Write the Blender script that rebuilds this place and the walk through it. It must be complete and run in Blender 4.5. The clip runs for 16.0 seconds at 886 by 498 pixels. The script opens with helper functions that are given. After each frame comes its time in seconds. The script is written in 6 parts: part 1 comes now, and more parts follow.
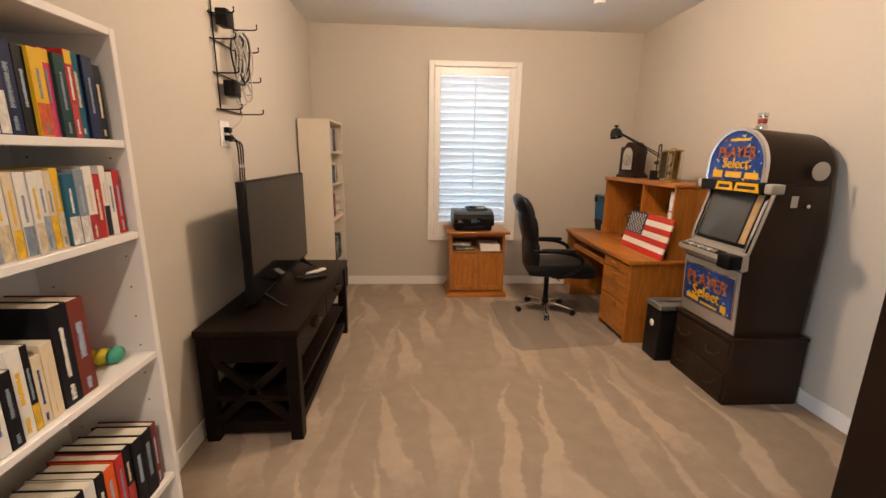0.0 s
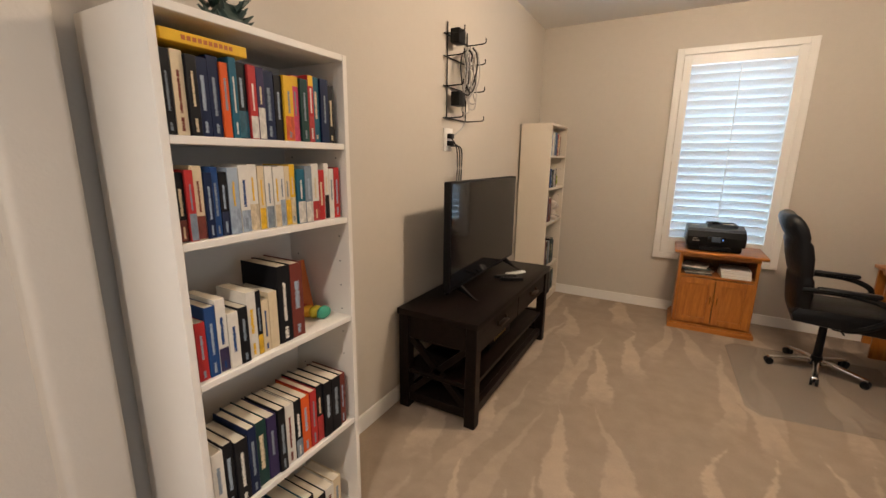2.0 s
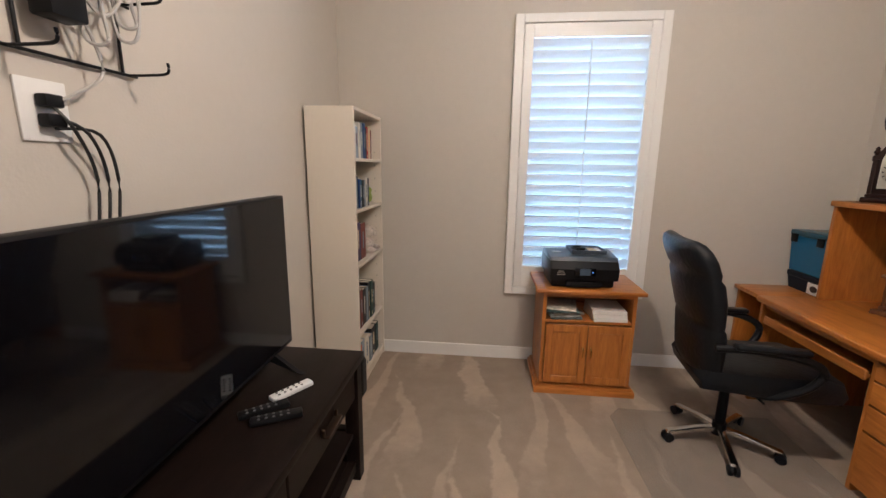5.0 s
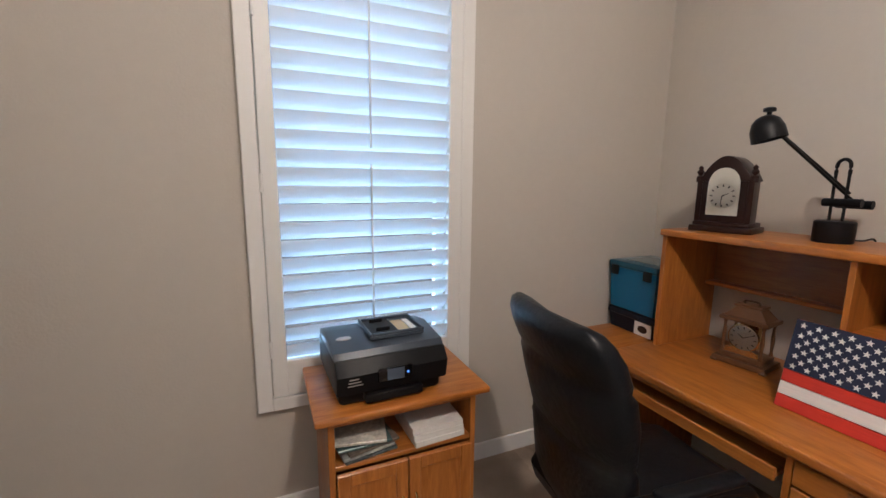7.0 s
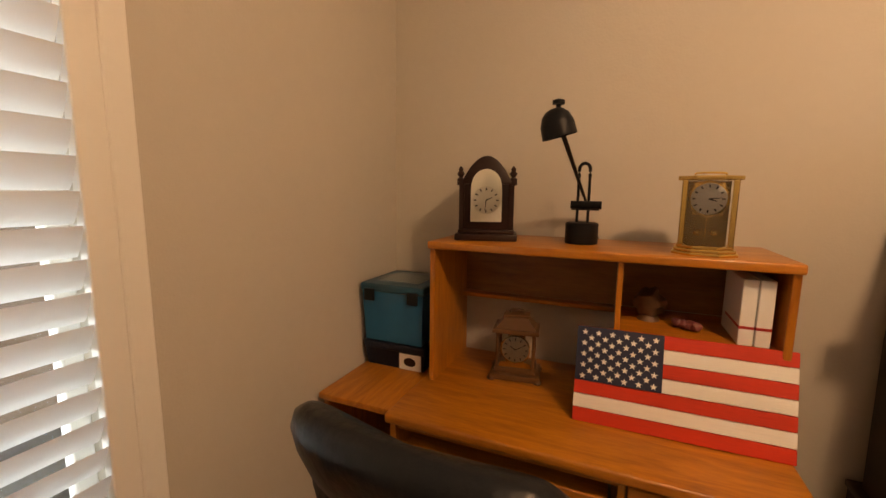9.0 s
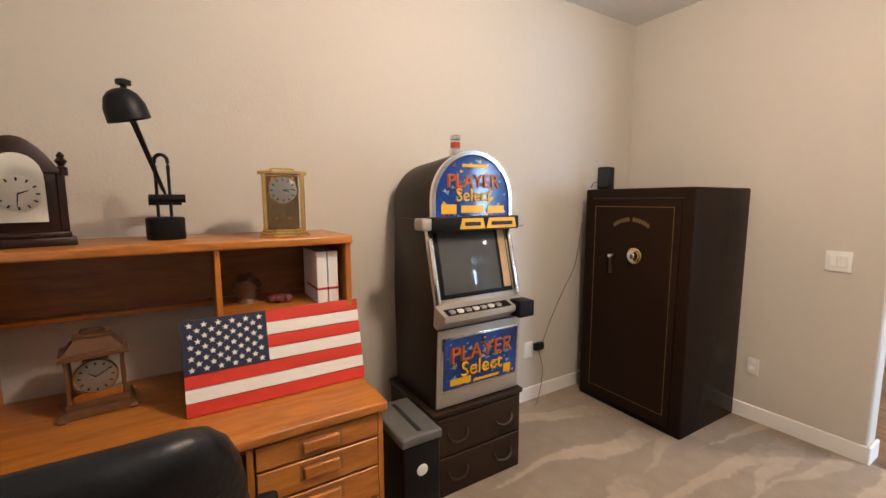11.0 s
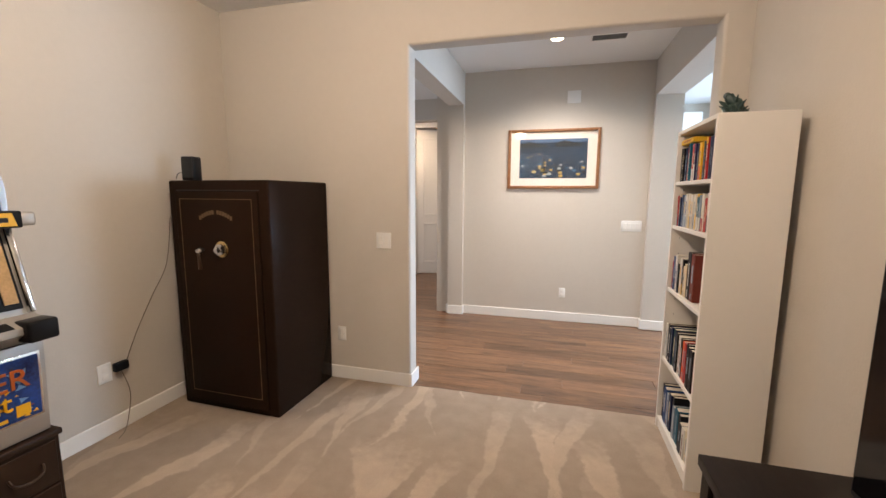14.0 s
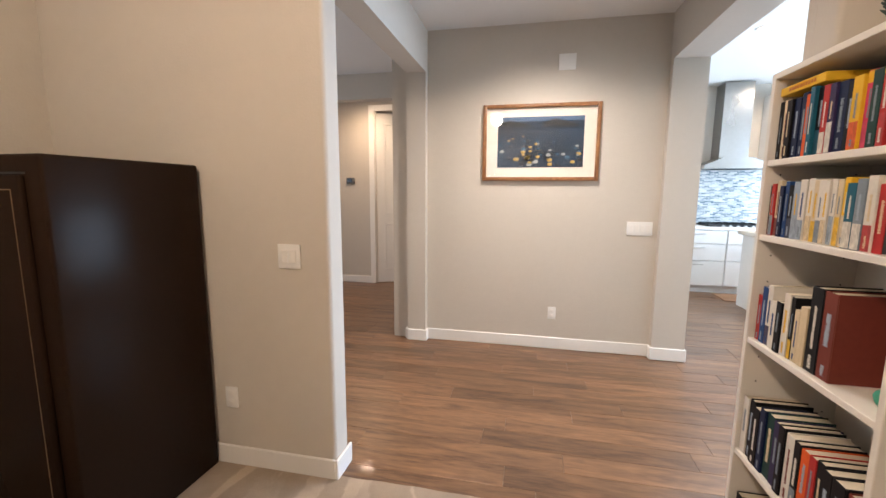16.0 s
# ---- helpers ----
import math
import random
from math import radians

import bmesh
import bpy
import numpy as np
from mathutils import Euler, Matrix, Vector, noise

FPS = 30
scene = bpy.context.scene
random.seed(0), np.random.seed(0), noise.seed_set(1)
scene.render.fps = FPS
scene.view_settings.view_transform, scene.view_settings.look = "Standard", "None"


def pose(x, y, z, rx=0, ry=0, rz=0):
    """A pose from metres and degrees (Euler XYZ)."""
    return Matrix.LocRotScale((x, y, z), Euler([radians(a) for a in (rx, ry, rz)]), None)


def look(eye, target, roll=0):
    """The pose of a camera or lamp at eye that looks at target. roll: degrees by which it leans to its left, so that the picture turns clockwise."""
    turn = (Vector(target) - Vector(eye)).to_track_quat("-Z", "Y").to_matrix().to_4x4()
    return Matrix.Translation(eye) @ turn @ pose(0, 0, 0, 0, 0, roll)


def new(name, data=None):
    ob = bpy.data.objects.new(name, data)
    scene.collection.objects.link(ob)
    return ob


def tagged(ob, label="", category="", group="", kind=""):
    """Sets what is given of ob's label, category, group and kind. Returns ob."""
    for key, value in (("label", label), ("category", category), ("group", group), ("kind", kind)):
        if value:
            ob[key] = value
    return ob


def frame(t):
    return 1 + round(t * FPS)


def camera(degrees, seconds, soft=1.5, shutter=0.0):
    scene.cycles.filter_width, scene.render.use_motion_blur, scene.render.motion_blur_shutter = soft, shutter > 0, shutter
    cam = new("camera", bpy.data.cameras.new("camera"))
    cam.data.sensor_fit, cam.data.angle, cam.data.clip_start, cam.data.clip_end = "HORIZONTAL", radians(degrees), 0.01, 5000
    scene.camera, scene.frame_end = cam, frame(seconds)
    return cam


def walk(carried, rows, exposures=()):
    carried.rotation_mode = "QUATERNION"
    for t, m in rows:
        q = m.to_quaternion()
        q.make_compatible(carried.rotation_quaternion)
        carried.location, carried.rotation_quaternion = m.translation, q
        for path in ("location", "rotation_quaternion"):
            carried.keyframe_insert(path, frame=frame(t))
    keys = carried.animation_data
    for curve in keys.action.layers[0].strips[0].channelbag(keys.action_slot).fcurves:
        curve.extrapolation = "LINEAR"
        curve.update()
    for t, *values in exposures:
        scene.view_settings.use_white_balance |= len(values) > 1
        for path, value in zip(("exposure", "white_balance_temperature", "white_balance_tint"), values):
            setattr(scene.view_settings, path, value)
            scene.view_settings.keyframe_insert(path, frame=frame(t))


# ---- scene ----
cam = camera(94.4, 16.0)
EXPOSURES = [(0, -0.05, 7600, 18), (1, -0.06, 7000, 14), (2, -0.16, 7050, 13), (3.4, -0.13, 6850, 12), (4.2, -0.05, 6300, 13), (6.3, -0.12, 5600, 12), (7.2, -0.28, 5750, 12), (8.05, -0.34, 6800, 15),
             (8.5, -0.5, 9700, 19), (9.0, -0.53, 12200, 28), (9.6, -0.38, 9300, 17), (10.0, 0.08, 6600, 13), (10.3, 0.14, 6400, 13), (12.4, -0.02, 6750, 14), (13, -0.06, 6750, 14), (15, -0.02, 6500, 13), (16, -0.06, 6850, 15)]
PATH = [
    (0, (1.252, -0.066, 1.623), (1.365, 1.881, 1.178), 0.9),
    (0.5, (1.347, -0.103, 1.651), (1.119, 1.833, 1.206), 1.1),
    (1, (1.448, -0.18, 1.643), (0.865, 1.682, 1.205), 0.9),
    (1.5, (1.487, -0.141, 1.629), (0.687, 1.639, 1.191), 1.0),
    (2, (1.46, 0.042, 1.605), (0.517, 1.751, 1.173), 0.8),
    (2.5, (1.353, 0.279, 1.588), (0.383, 1.973, 1.154), 0.8),
    (3, (1.241, 0.543, 1.576), (0.324, 2.267, 1.144), 0.7),
    (3.5, (1.19, 0.819, 1.582), (0.386, 2.599, 1.154), 0.6),
    (4, (1.184, 1.126, 1.586), (0.556, 2.977, 1.162), 0.5),
    (4.2, (1.18, 1.25, 1.581), (0.631, 3.126, 1.158), 0.5),
    (6.3, (1.287, 2.532, 1.652), (1.716, 4.453, 1.295), 0.7),
    (6.5, (1.331, 2.689, 1.652), (1.862, 4.587, 1.306), 0.6),
    (7, (1.428, 3.032, 1.651), (2.215, 4.842, 1.33), 0.6),
    (7.5, (1.542, 3.31, 1.669), (2.566, 5.001, 1.364), 0.6),
    (8, (1.623, 3.538, 1.666), (2.95, 5.007, 1.38), 0.7),
    (8.5, (1.682, 3.719, 1.663), (3.274, 4.895, 1.379), 0.5),
    (9, (1.739, 3.802, 1.637), (3.561, 4.578, 1.358), 0.6),
    (9.5, (1.783, 3.841, 1.602), (3.736, 4.175, 1.33), 0.5),
    (10, (1.748, 3.868, 1.596), (3.726, 3.71, 1.343), 0.5),
    (10.2, (1.703, 3.875, 1.583), (3.652, 3.494, 1.343), 0.3),
    (12.3, (1.406, 3.84, 1.574), (2.587, 2.247, 1.312), 0.5),
    (12.5, (1.359, 3.842, 1.576), (2.455, 2.189, 1.319), 0.5),
    (13, (1.255, 3.789, 1.608), (2.115, 2.003, 1.343), 0.4),
    (13.5, (1.191, 3.683, 1.586), (1.864, 1.819, 1.318), 0.3),
    (14, (1.107, 3.522, 1.575), (1.627, 1.609, 1.305), 0.3),
    (14.5, (1.058, 3.326, 1.575), (1.462, 1.386, 1.304), 0.3),
    (15, (1.116, 3.077, 1.564), (1.465, 1.126, 1.29), 0.3),
    (15.5, (1.2, 2.747, 1.546), (1.545, 0.796, 1.272), 0.4),
    (16, (1.23, 2.368, 1.532), (1.637, 0.43, 1.253), 0.4),
]
K = 0.92  # one unit of the plan, in metres
walk(cam, [(t, look(Vector(eye) * K, Vector(target) * K, roll)) for t, eye, target, roll in PATH], EXPOSURES)

# ---- light ----
world = bpy.data.worlds.new("world")
scene.world = world
world.use_nodes = True
sky = world.node_tree.nodes.new("ShaderNodeTexSky")
sky.sky_type, sky.sun_disc, sky.sun_elevation, sky.sun_rotation = "NISHITA", False, radians(48), radians(200)
world.node_tree.nodes["Background"].inputs["Strength"].default_value = 0.12
world.node_tree.links.new(sky.outputs[0], world.node_tree.nodes["Background"].inputs["Color"])


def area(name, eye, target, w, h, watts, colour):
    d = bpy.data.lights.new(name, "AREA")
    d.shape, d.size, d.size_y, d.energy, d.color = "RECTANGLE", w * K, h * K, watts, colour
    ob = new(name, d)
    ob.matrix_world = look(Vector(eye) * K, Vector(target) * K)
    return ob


sun = new("sun", bpy.data.lights.new("sun", "SUN"))
sun.data.energy, sun.data.angle, sun.data.color = 3.0, radians(0.6), (1, 0.95, 0.87)
sun.matrix_world = look((0, -7, 8), (0, 0, 0))
area("office_window_daylight", (1.9, 5.26, 1.75), (1.9, 0, 1.2), 1.05, 2.1, 64, (0.43, 0.71, 1.0))
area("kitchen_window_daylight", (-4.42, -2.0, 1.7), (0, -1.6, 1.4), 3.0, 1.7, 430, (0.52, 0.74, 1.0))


def spot(name, place, watts, colour, spread=168):
    d = bpy.data.lights.new(name, "SPOT")
    d.energy, d.color, d.spot_size, d.spot_blend, d.shadow_soft_size = watts, colour, radians(spread), 1.0, 0.08
    ob = new(name, d)
    ob.matrix_world = look(Vector(place) * K, Vector((place[0], place[1], 0)) * K)


WARM = (1.0, 0.83, 0.66)
room_light = new("office_ceiling_lamp", bpy.data.lights.new("office_ceiling_lamp", "POINT"))
room_light.data.energy, room_light.data.color, room_light.data.shadow_soft_size = 106, WARM, 0.09
room_light.location = Vector((1.92, 2.68, 2.90)) * K
spot("foyer_downlight_lamp", (1.155, -0.745, 3.0), 215, (1.0, 0.93, 0.87), 150)
spot("kitchen_downlight_lamp", (-1.05, -2.66, 3.16), 90, (1.0, 0.9, 0.78))
spot("kitchen_downlight_lamp", (-2.14, -4.3, 3.16), 90, (1.0, 0.9, 0.78))
# cool daylight fill from the entry side, its source unseen
area("entry_daylight_fill", (5.5, -1.3, 1.5), (0, -0.9, 1.4), 1.3, 2.0, 22, (0.55, 0.76, 1.0))
# warm fill spots without fixtures, added to brighten the hallway wall
spot("hall_fill", (3.7, -3.4, 3.0), 90, (1.0, 0.76, 0.54))
spot("hall_fill", (3.9, -1.2, 3.0), 75, (1.0, 0.78, 0.58))
# unseen fill added so the room past the door isn't black
spot("bedroom_fill", (3.6, -5.2, 3.0), 40, WARM)


# ---- materials ----
def mat(name, colour, rough=0.5, metal=0.0, var=0.06, scale=14.0, bump=0.0, bump_scale=200.0, stretch=(1, 1, 1), spec=0.5, coat=0.0, per_object=0.0, emit=0.0, alpha=1.0):
    """A surface with a coarse and a fine mottle in colour, a rougher fine grain and optional relief."""
    m = bpy.data.materials.new(name)
    m.use_nodes = True
    n, l = m.node_tree.nodes, m.node_tree.links
    b = n["Principled BSDF"]
    b.inputs["Roughness"].default_value, b.inputs["Metallic"].default_value = rough, metal
    b.inputs["Specular IOR Level"].default_value, b.inputs["Coat Weight"].default_value = spec, coat
    b.inputs["Coat Roughness"].default_value = 0.08
    b.inputs["Alpha"].default_value = alpha
    tc, mp = n.new("ShaderNodeTexCoord"), n.new("ShaderNodeMapping")
    mp.inputs["Scale"].default_value = stretch
    l.new(tc.outputs["Object"], mp.inputs["Vector"])
    coarse, fine = n.new("ShaderNodeTexNoise"), n.new("ShaderNodeTexNoise")
    coarse.inputs["Scale"].default_value, fine.inputs["Scale"].default_value = scale * 0.15, scale * 3
    coarse.inputs["Detail"].default_value, fine.inputs["Detail"].default_value = 3, 4
    add = n.new("ShaderNodeMath")
    add.operation = "MULTIPLY_ADD"
    l.new(mp.outputs[0], coarse.inputs["Vector"])
    l.new(mp.outputs[0], fine.inputs["Vector"])
    l.new(fine.outputs["Fac"], add.inputs[0])
    add.inputs[1].default_value = 0.6
    l.new(coarse.outputs["Fac"], add.inputs[2])
    ramp = n.new("ShaderNodeMapRange")
    ramp.inputs["From Min"].default_value, ramp.inputs["From Max"].default_value = 0.45, 1.15
    ramp.inputs["To Min"].default_value, ramp.inputs["To Max"].default_value = 1 - var, 1 + var
    l.new(add.outputs[0], ramp.inputs["Value"])
    value = ramp.outputs[0]
    if per_object:
        info, pr, mul = n.new("ShaderNodeObjectInfo"), n.new("ShaderNodeMapRange"), n.new("ShaderNodeMath")
        pr.inputs["To Min"].default_value, pr.inputs["To Max"].default_value = 1 - per_object, 1 + per_object
        mul.operation = "MULTIPLY"
        l.new(info.outputs["Random"], pr.inputs["Value"])
        l.new(pr.outputs[0], mul.inputs[0])
        l.new(value, mul.inputs[1])
        value = mul.outputs[0]
    mix = n.new("ShaderNodeVectorMath")
    mix.operation = "SCALE"
    mix.inputs[0].default_value = colour
    l.new(value, mix.inputs["Scale"])
    l.new(mix.outputs[0], b.inputs["Base Color"])
    rr = n.new("ShaderNodeMapRange")
    rr.inputs["To Min"].default_value, rr.inputs["To Max"].default_value = max(0.02, rough - 0.08), min(1, rough + 0.08)
    l.new(coarse.outputs["Fac"], rr.inputs["Value"])
    l.new(rr.outputs[0], b.inputs["Roughness"])
    if emit:
        b.inputs["Emission Color"].default_value, b.inputs["Emission Strength"].default_value = (*colour, 1), emit
    if bump:
        relief, bm_ = n.new("ShaderNodeTexNoise"), n.new("ShaderNodeBump")
        relief.inputs["Scale"].default_value, relief.inputs["Detail"].default_value = bump_scale, 5
        l.new(mp.outputs[0], relief.inputs["Vector"])
        bm_.inputs["Strength"].default_value, bm_.inputs["Distance"].default_value = bump, 0.01
        l.new(relief.outputs["Fac"], bm_.inputs["Height"])
        l.new(bm_.outputs[0], b.inputs["Normal"])
    return m


def wood(name, dark, light, stretch, rough=0.38, per_object=0.0, coat=0.15, scale=5.0):
    """Wood with grain along the axis that stretch leaves small."""
    m = mat(name, light, rough, var=0.05, stretch=stretch, coat=coat, bump=0.06, bump_scale=60)
    n, l = m.node_tree.nodes, m.node_tree.links
    b = n["Principled BSDF"]
    mp = next(x for x in n if x.type == "MAPPING")
    grain, fine, ramp = n.new("ShaderNodeTexNoise"), n.new("ShaderNodeTexNoise"), n.new("ShaderNodeValToRGB")
    grain.inputs["Scale"].default_value, grain.inputs["Detail"].default_value, grain.inputs["Distortion"].default_value = scale, 6, 1.2
    fine.inputs["Scale"].default_value, fine.inputs["Detail"].default_value = scale * 7, 3
    info, off = n.new("ShaderNodeObjectInfo"), n.new("ShaderNodeVectorMath")
    off.operation = "MULTIPLY_ADD"
    comb = n.new("ShaderNodeCombineXYZ")
    for k in range(3):
        l.new(info.outputs["Random"], comb.inputs[k])
    off.inputs[1].default_value = (37, 53, 71)
    l.new(comb.outputs[0], off.inputs[0])
    l.new(mp.outputs[0], off.inputs[2])
    l.new(off.outputs[0], grain.inputs["Vector"])
    l.new(off.outputs[0], fine.inputs["Vector"])
    mul = n.new("ShaderNodeMath")
    mul.operation = "MULTIPLY_ADD"
    mul.inputs[1].default_value = 0.45
    l.new(fine.outputs["Fac"], mul.inputs[0])
    l.new(grain.outputs["Fac"], mul.inputs[2])
    ramp.color_ramp.elements[0].position, ramp.color_ramp.elements[1].position = 0.48, 0.95
    ramp.color_ramp.elements[0].color, ramp.color_ramp.elements[1].color = (*dark, 1), (*light, 1)
    l.new(mul.outputs[0], ramp.inputs["Fac"])
    pr, sc = n.new("ShaderNodeMapRange"), n.new("ShaderNodeVectorMath")
    pr.inputs["To Min"].default_value, pr.inputs["To Max"].default_value = 1 - per_object, 1 + per_object
    sc.operation = "SCALE"
    l.new(info.outputs["Random"], pr.inputs["Value"])
    l.new(ramp.outputs[0], sc.inputs[0])
    l.new(pr.outputs[0], sc.inputs["Scale"])
    l.new(sc.outputs[0], b.inputs["Base Color"])
    return m


def carpet_material():
    """Cut pile, brushed by the vacuum cleaner into long pale wedges that narrow towards the window."""
    m = mat("carpet", (0.405, 0.32, 0.245), 0.95, var=0.12, scale=60, bump=0.9, bump_scale=260, spec=0.1)
    n, l = m.node_tree.nodes, m.node_tree.links
    b = n["Principled BSDF"]
    base = b.inputs["Base Color"].links[0].from_socket

    def math_node(op, a, c=None, d=None):
        x = n.new("ShaderNodeMath")
        x.operation = op
        for k, v in enumerate((a, c, d)):
            if v is None:
                continue
            if isinstance(v, (int, float)):
                x.inputs[k].default_value = v
            else:
                l.new(v, x.inputs[k])
        return x.outputs[0]

    def hashed(*vals):
        comb, wn = n.new("ShaderNodeCombineXYZ"), n.new("ShaderNodeTexWhiteNoise")
        for k, v in enumerate(vals):
            if isinstance(v, (int, float)):
                comb.inputs[k].default_value = v
            else:
                l.new(v, comb.inputs[k])
        l.new(comb.outputs[0], wn.inputs["Vector"])
        return wn.outputs["Value"]

    tc, wob, rough_edge = n.new("ShaderNodeTexCoord"), n.new("ShaderNodeTexNoise"), n.new("ShaderNodeTexNoise")
    wob.inputs["Scale"].default_value, wob.inputs["Detail"].default_value = 1.3, 2
    rough_edge.inputs["Scale"].default_value, rough_edge.inputs["Detail"].default_value = 22, 5
    for x in (wob, rough_edge):
        l.new(tc.outputs["Object"], x.inputs["Vector"])
    strokes = None
    for layer, (turn, wide, long_) in enumerate(((7, 0.21, 1.3), (-12, 0.25, 0.95))):
        mp, sep = n.new("ShaderNodeMapping"), n.new("ShaderNodeSeparateXYZ")
        mp.inputs["Rotation"].default_value = (0, 0, radians(turn))
        l.new(tc.outputs["Object"], mp.inputs["Vector"])
        l.new(mp.outputs[0], sep.inputs[0])
        u = math_node("ADD", math_node("MULTIPLY", sep.outputs[0], 1 / wide), math_node("MULTIPLY", wob.outputs["Fac"], 1.8))
        lane = math_node("FLOOR", u)
        v = math_node("ADD", math_node("MULTIPLY", sep.outputs[1], -1 / long_), math_node("MULTIPLY", hashed(lane, layer, 3), 7))
        cell = math_node("FLOOR", v)
        along = math_node("FRACT", v)
        side = math_node("ABSOLUTE", math_node("SUBTRACT", math_node("FRACT", u), 0.5))
        edge = math_node("MULTIPLY_ADD", math_node("SUBTRACT", rough_edge.outputs["Fac"], 0.5), 0.22, side)
        inside = math_node("SUBTRACT", math_node("MULTIPLY", along, 0.40), edge)
        soft = n.new("ShaderNodeMapRange")
        soft.inputs["From Min"].default_value, soft.inputs["From Max"].default_value = -0.015, 0.05
        l.new(inside, soft.inputs["Value"])
        fade = n.new("ShaderNodeMapRange")
        fade.inputs["From Min"].default_value, fade.inputs["From Max"].default_value = 1.0, 0.72
        l.new(math_node("MULTIPLY_ADD", math_node("SUBTRACT", rough_edge.outputs["Fac"], 0.5), 0.3, along), fade.inputs["Value"])
        pick = math_node("GREATER_THAN", hashed(lane, cell, layer + 5), 0.52)
        tone = math_node("MULTIPLY_ADD", hashed(cell, lane, layer + 9), 0.6, 0.4)
        one = math_node("MULTIPLY", math_node("MULTIPLY", soft.outputs[0], math_node("MULTIPLY", fade.outputs[0], pick)), tone)
        strokes = one if strokes is None else math_node("MAXIMUM", strokes, one)
    gain = math_node("MULTIPLY_ADD", strokes, 0.37, 0.955)
    mul = n.new("ShaderNodeVectorMath")
    mul.operation = "SCALE"
    l.new(base, mul.inputs[0])
    l.new(gain, mul.inputs["Scale"])
    l.new(mul.outputs[0], b.inputs["Base Color"])
    return m


def brick_pattern(name, colours, mortar, w, h, rough):
    m = mat(name, colours[0], rough)
    n, l = m.node_tree.nodes, m.node_tree.links
    tc, br, mp = n.new("ShaderNodeTexCoord"), n.new("ShaderNodeTexBrick"), n.new("ShaderNodeMapping")
    mp.inputs["Rotation"].default_value = (radians(-90), 0, 0)
    br.inputs["Color1"].default_value, br.inputs["Color2"].default_value, br.inputs["Mortar"].default_value = (*colours[0], 1), (*colours[1], 1), (*mortar, 1)
    br.inputs["Scale"].default_value, br.inputs["Brick Width"].default_value, br.inputs["Row Height"].default_value = 1, w, h
    br.inputs["Mortar Size"].default_value, br.inputs["Bias"].default_value = 0.002, -0.1
    l.new(tc.outputs["Object"], mp.inputs["Vector"])
    l.new(mp.outputs[0], br.inputs["Vector"])
    l.new(br.outputs[0], n["Principled BSDF"].inputs["Base Color"])
    return m


def slat_material():
    m = bpy.data.materials.new("shutter_slat")
    m.use_nodes = True
    n, l = m.node_tree.nodes, m.node_tree.links
    n.remove(n["Principled BSDF"])
    d, t, g, mx, mg = n.new("ShaderNodeBsdfDiffuse"), n.new("ShaderNodeBsdfTranslucent"), n.new("ShaderNodeBsdfGlossy"), n.new("ShaderNodeMixShader"), n.new("ShaderNodeMixShader")
    d.inputs[0].default_value, t.inputs[0].default_value = (0.82, 0.82, 0.8, 1), (0.8, 0.82, 0.84, 1)
    g.inputs["Roughness"].default_value = 0.35
    mx.inputs[0].default_value, mg.inputs[0].default_value = 0.34, 0.05
    l.new(d.outputs[0], mx.inputs[1])
    l.new(t.outputs[0], mx.inputs[2])
    l.new(mx.outputs[0], mg.inputs[1])
    l.new(g.outputs[0], mg.inputs[2])
    l.new(mg.outputs[0], n["Material Output"].inputs[0])
    return m


def glass(name, rough=0.0):
    m = bpy.data.materials.new(name)
    m.use_nodes = True
    n, l = m.node_tree.nodes, m.node_tree.links
    n.remove(n["Principled BSDF"])
    t, g, mx, f = n.new("ShaderNodeBsdfTransparent"), n.new("ShaderNodeBsdfGlossy"), n.new("ShaderNodeMixShader"), n.new("ShaderNodeFresnel")
    g.inputs["Roughness"].default_value = rough
    f.inputs["IOR"].default_value = 1.5
    l.new(f.outputs[0], mx.inputs[0])
    l.new(t.outputs[0], mx.inputs[1])
    l.new(g.outputs[0], mx.inputs[2])
    l.new(mx.outputs[0], n["Material Output"].inputs[0])
    return m


WALL = mat("greige_wall_paint", (0.556, 0.508, 0.443), 0.75, var=0.03, scale=8, bump=0.12, bump_scale=90, spec=0.3)
CEIL = mat("ceiling_paint", (0.78, 0.78, 0.77), 0.9, var=0.02, bump=0.15, bump_scale=70, spec=0.2)
TRIM = mat("white_trim_paint", (0.80, 0.78, 0.74), 0.35, var=0.02)
SLAT = slat_material()
CARPET = carpet_material()
PLANKS = wood("vinyl_plank_floor", (0.072, 0.033, 0.016), (0.25, 0.130, 0.066), (0.5, 4, 4), 0.33, 0.24, 0.12, 4)
OAK = wood("golden_oak", (0.31, 0.094, 0.013), (0.53, 0.195, 0.034), (4, 0.5, 4), 0.36)
OAK_UP = wood("golden_oak_upright", (0.31, 0.094, 0.013), (0.53, 0.195, 0.034), (4, 4, 0.5), 0.36)
OAK_X = wood("golden_oak_crosswise", (0.31, 0.094, 0.013), (0.53, 0.195, 0.034), (0.5, 4, 4), 0.36)
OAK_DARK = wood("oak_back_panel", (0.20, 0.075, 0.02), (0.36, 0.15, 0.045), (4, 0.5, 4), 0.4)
ESPRESSO = wood("espresso_wood", (0.005, 0.003, 0.0025), (0.012, 0.007, 0.0055), (4, 0.5, 4), 0.42, coat=0.0)
ESPRESSO.node_tree.nodes["Principled BSDF"].inputs["Specular IOR Level"].default_value = 0.1
BROWN = mat("dark_brown_laminate", (0.026, 0.014, 0.008), 0.42, var=0.1, spec=0.2)
SAFE = mat("gloss_brown_enamel", (0.017, 0.0095, 0.006), 0.22, var=0.1, spec=0.03)
MAHOG = mat("dark_mahogany", (0.022, 0.008, 0.006), 0.35, var=0.15, spec=0.3)
WHITE_LAM = mat("white_laminate", (0.74, 0.70, 0.64), 0.45, var=0.02)
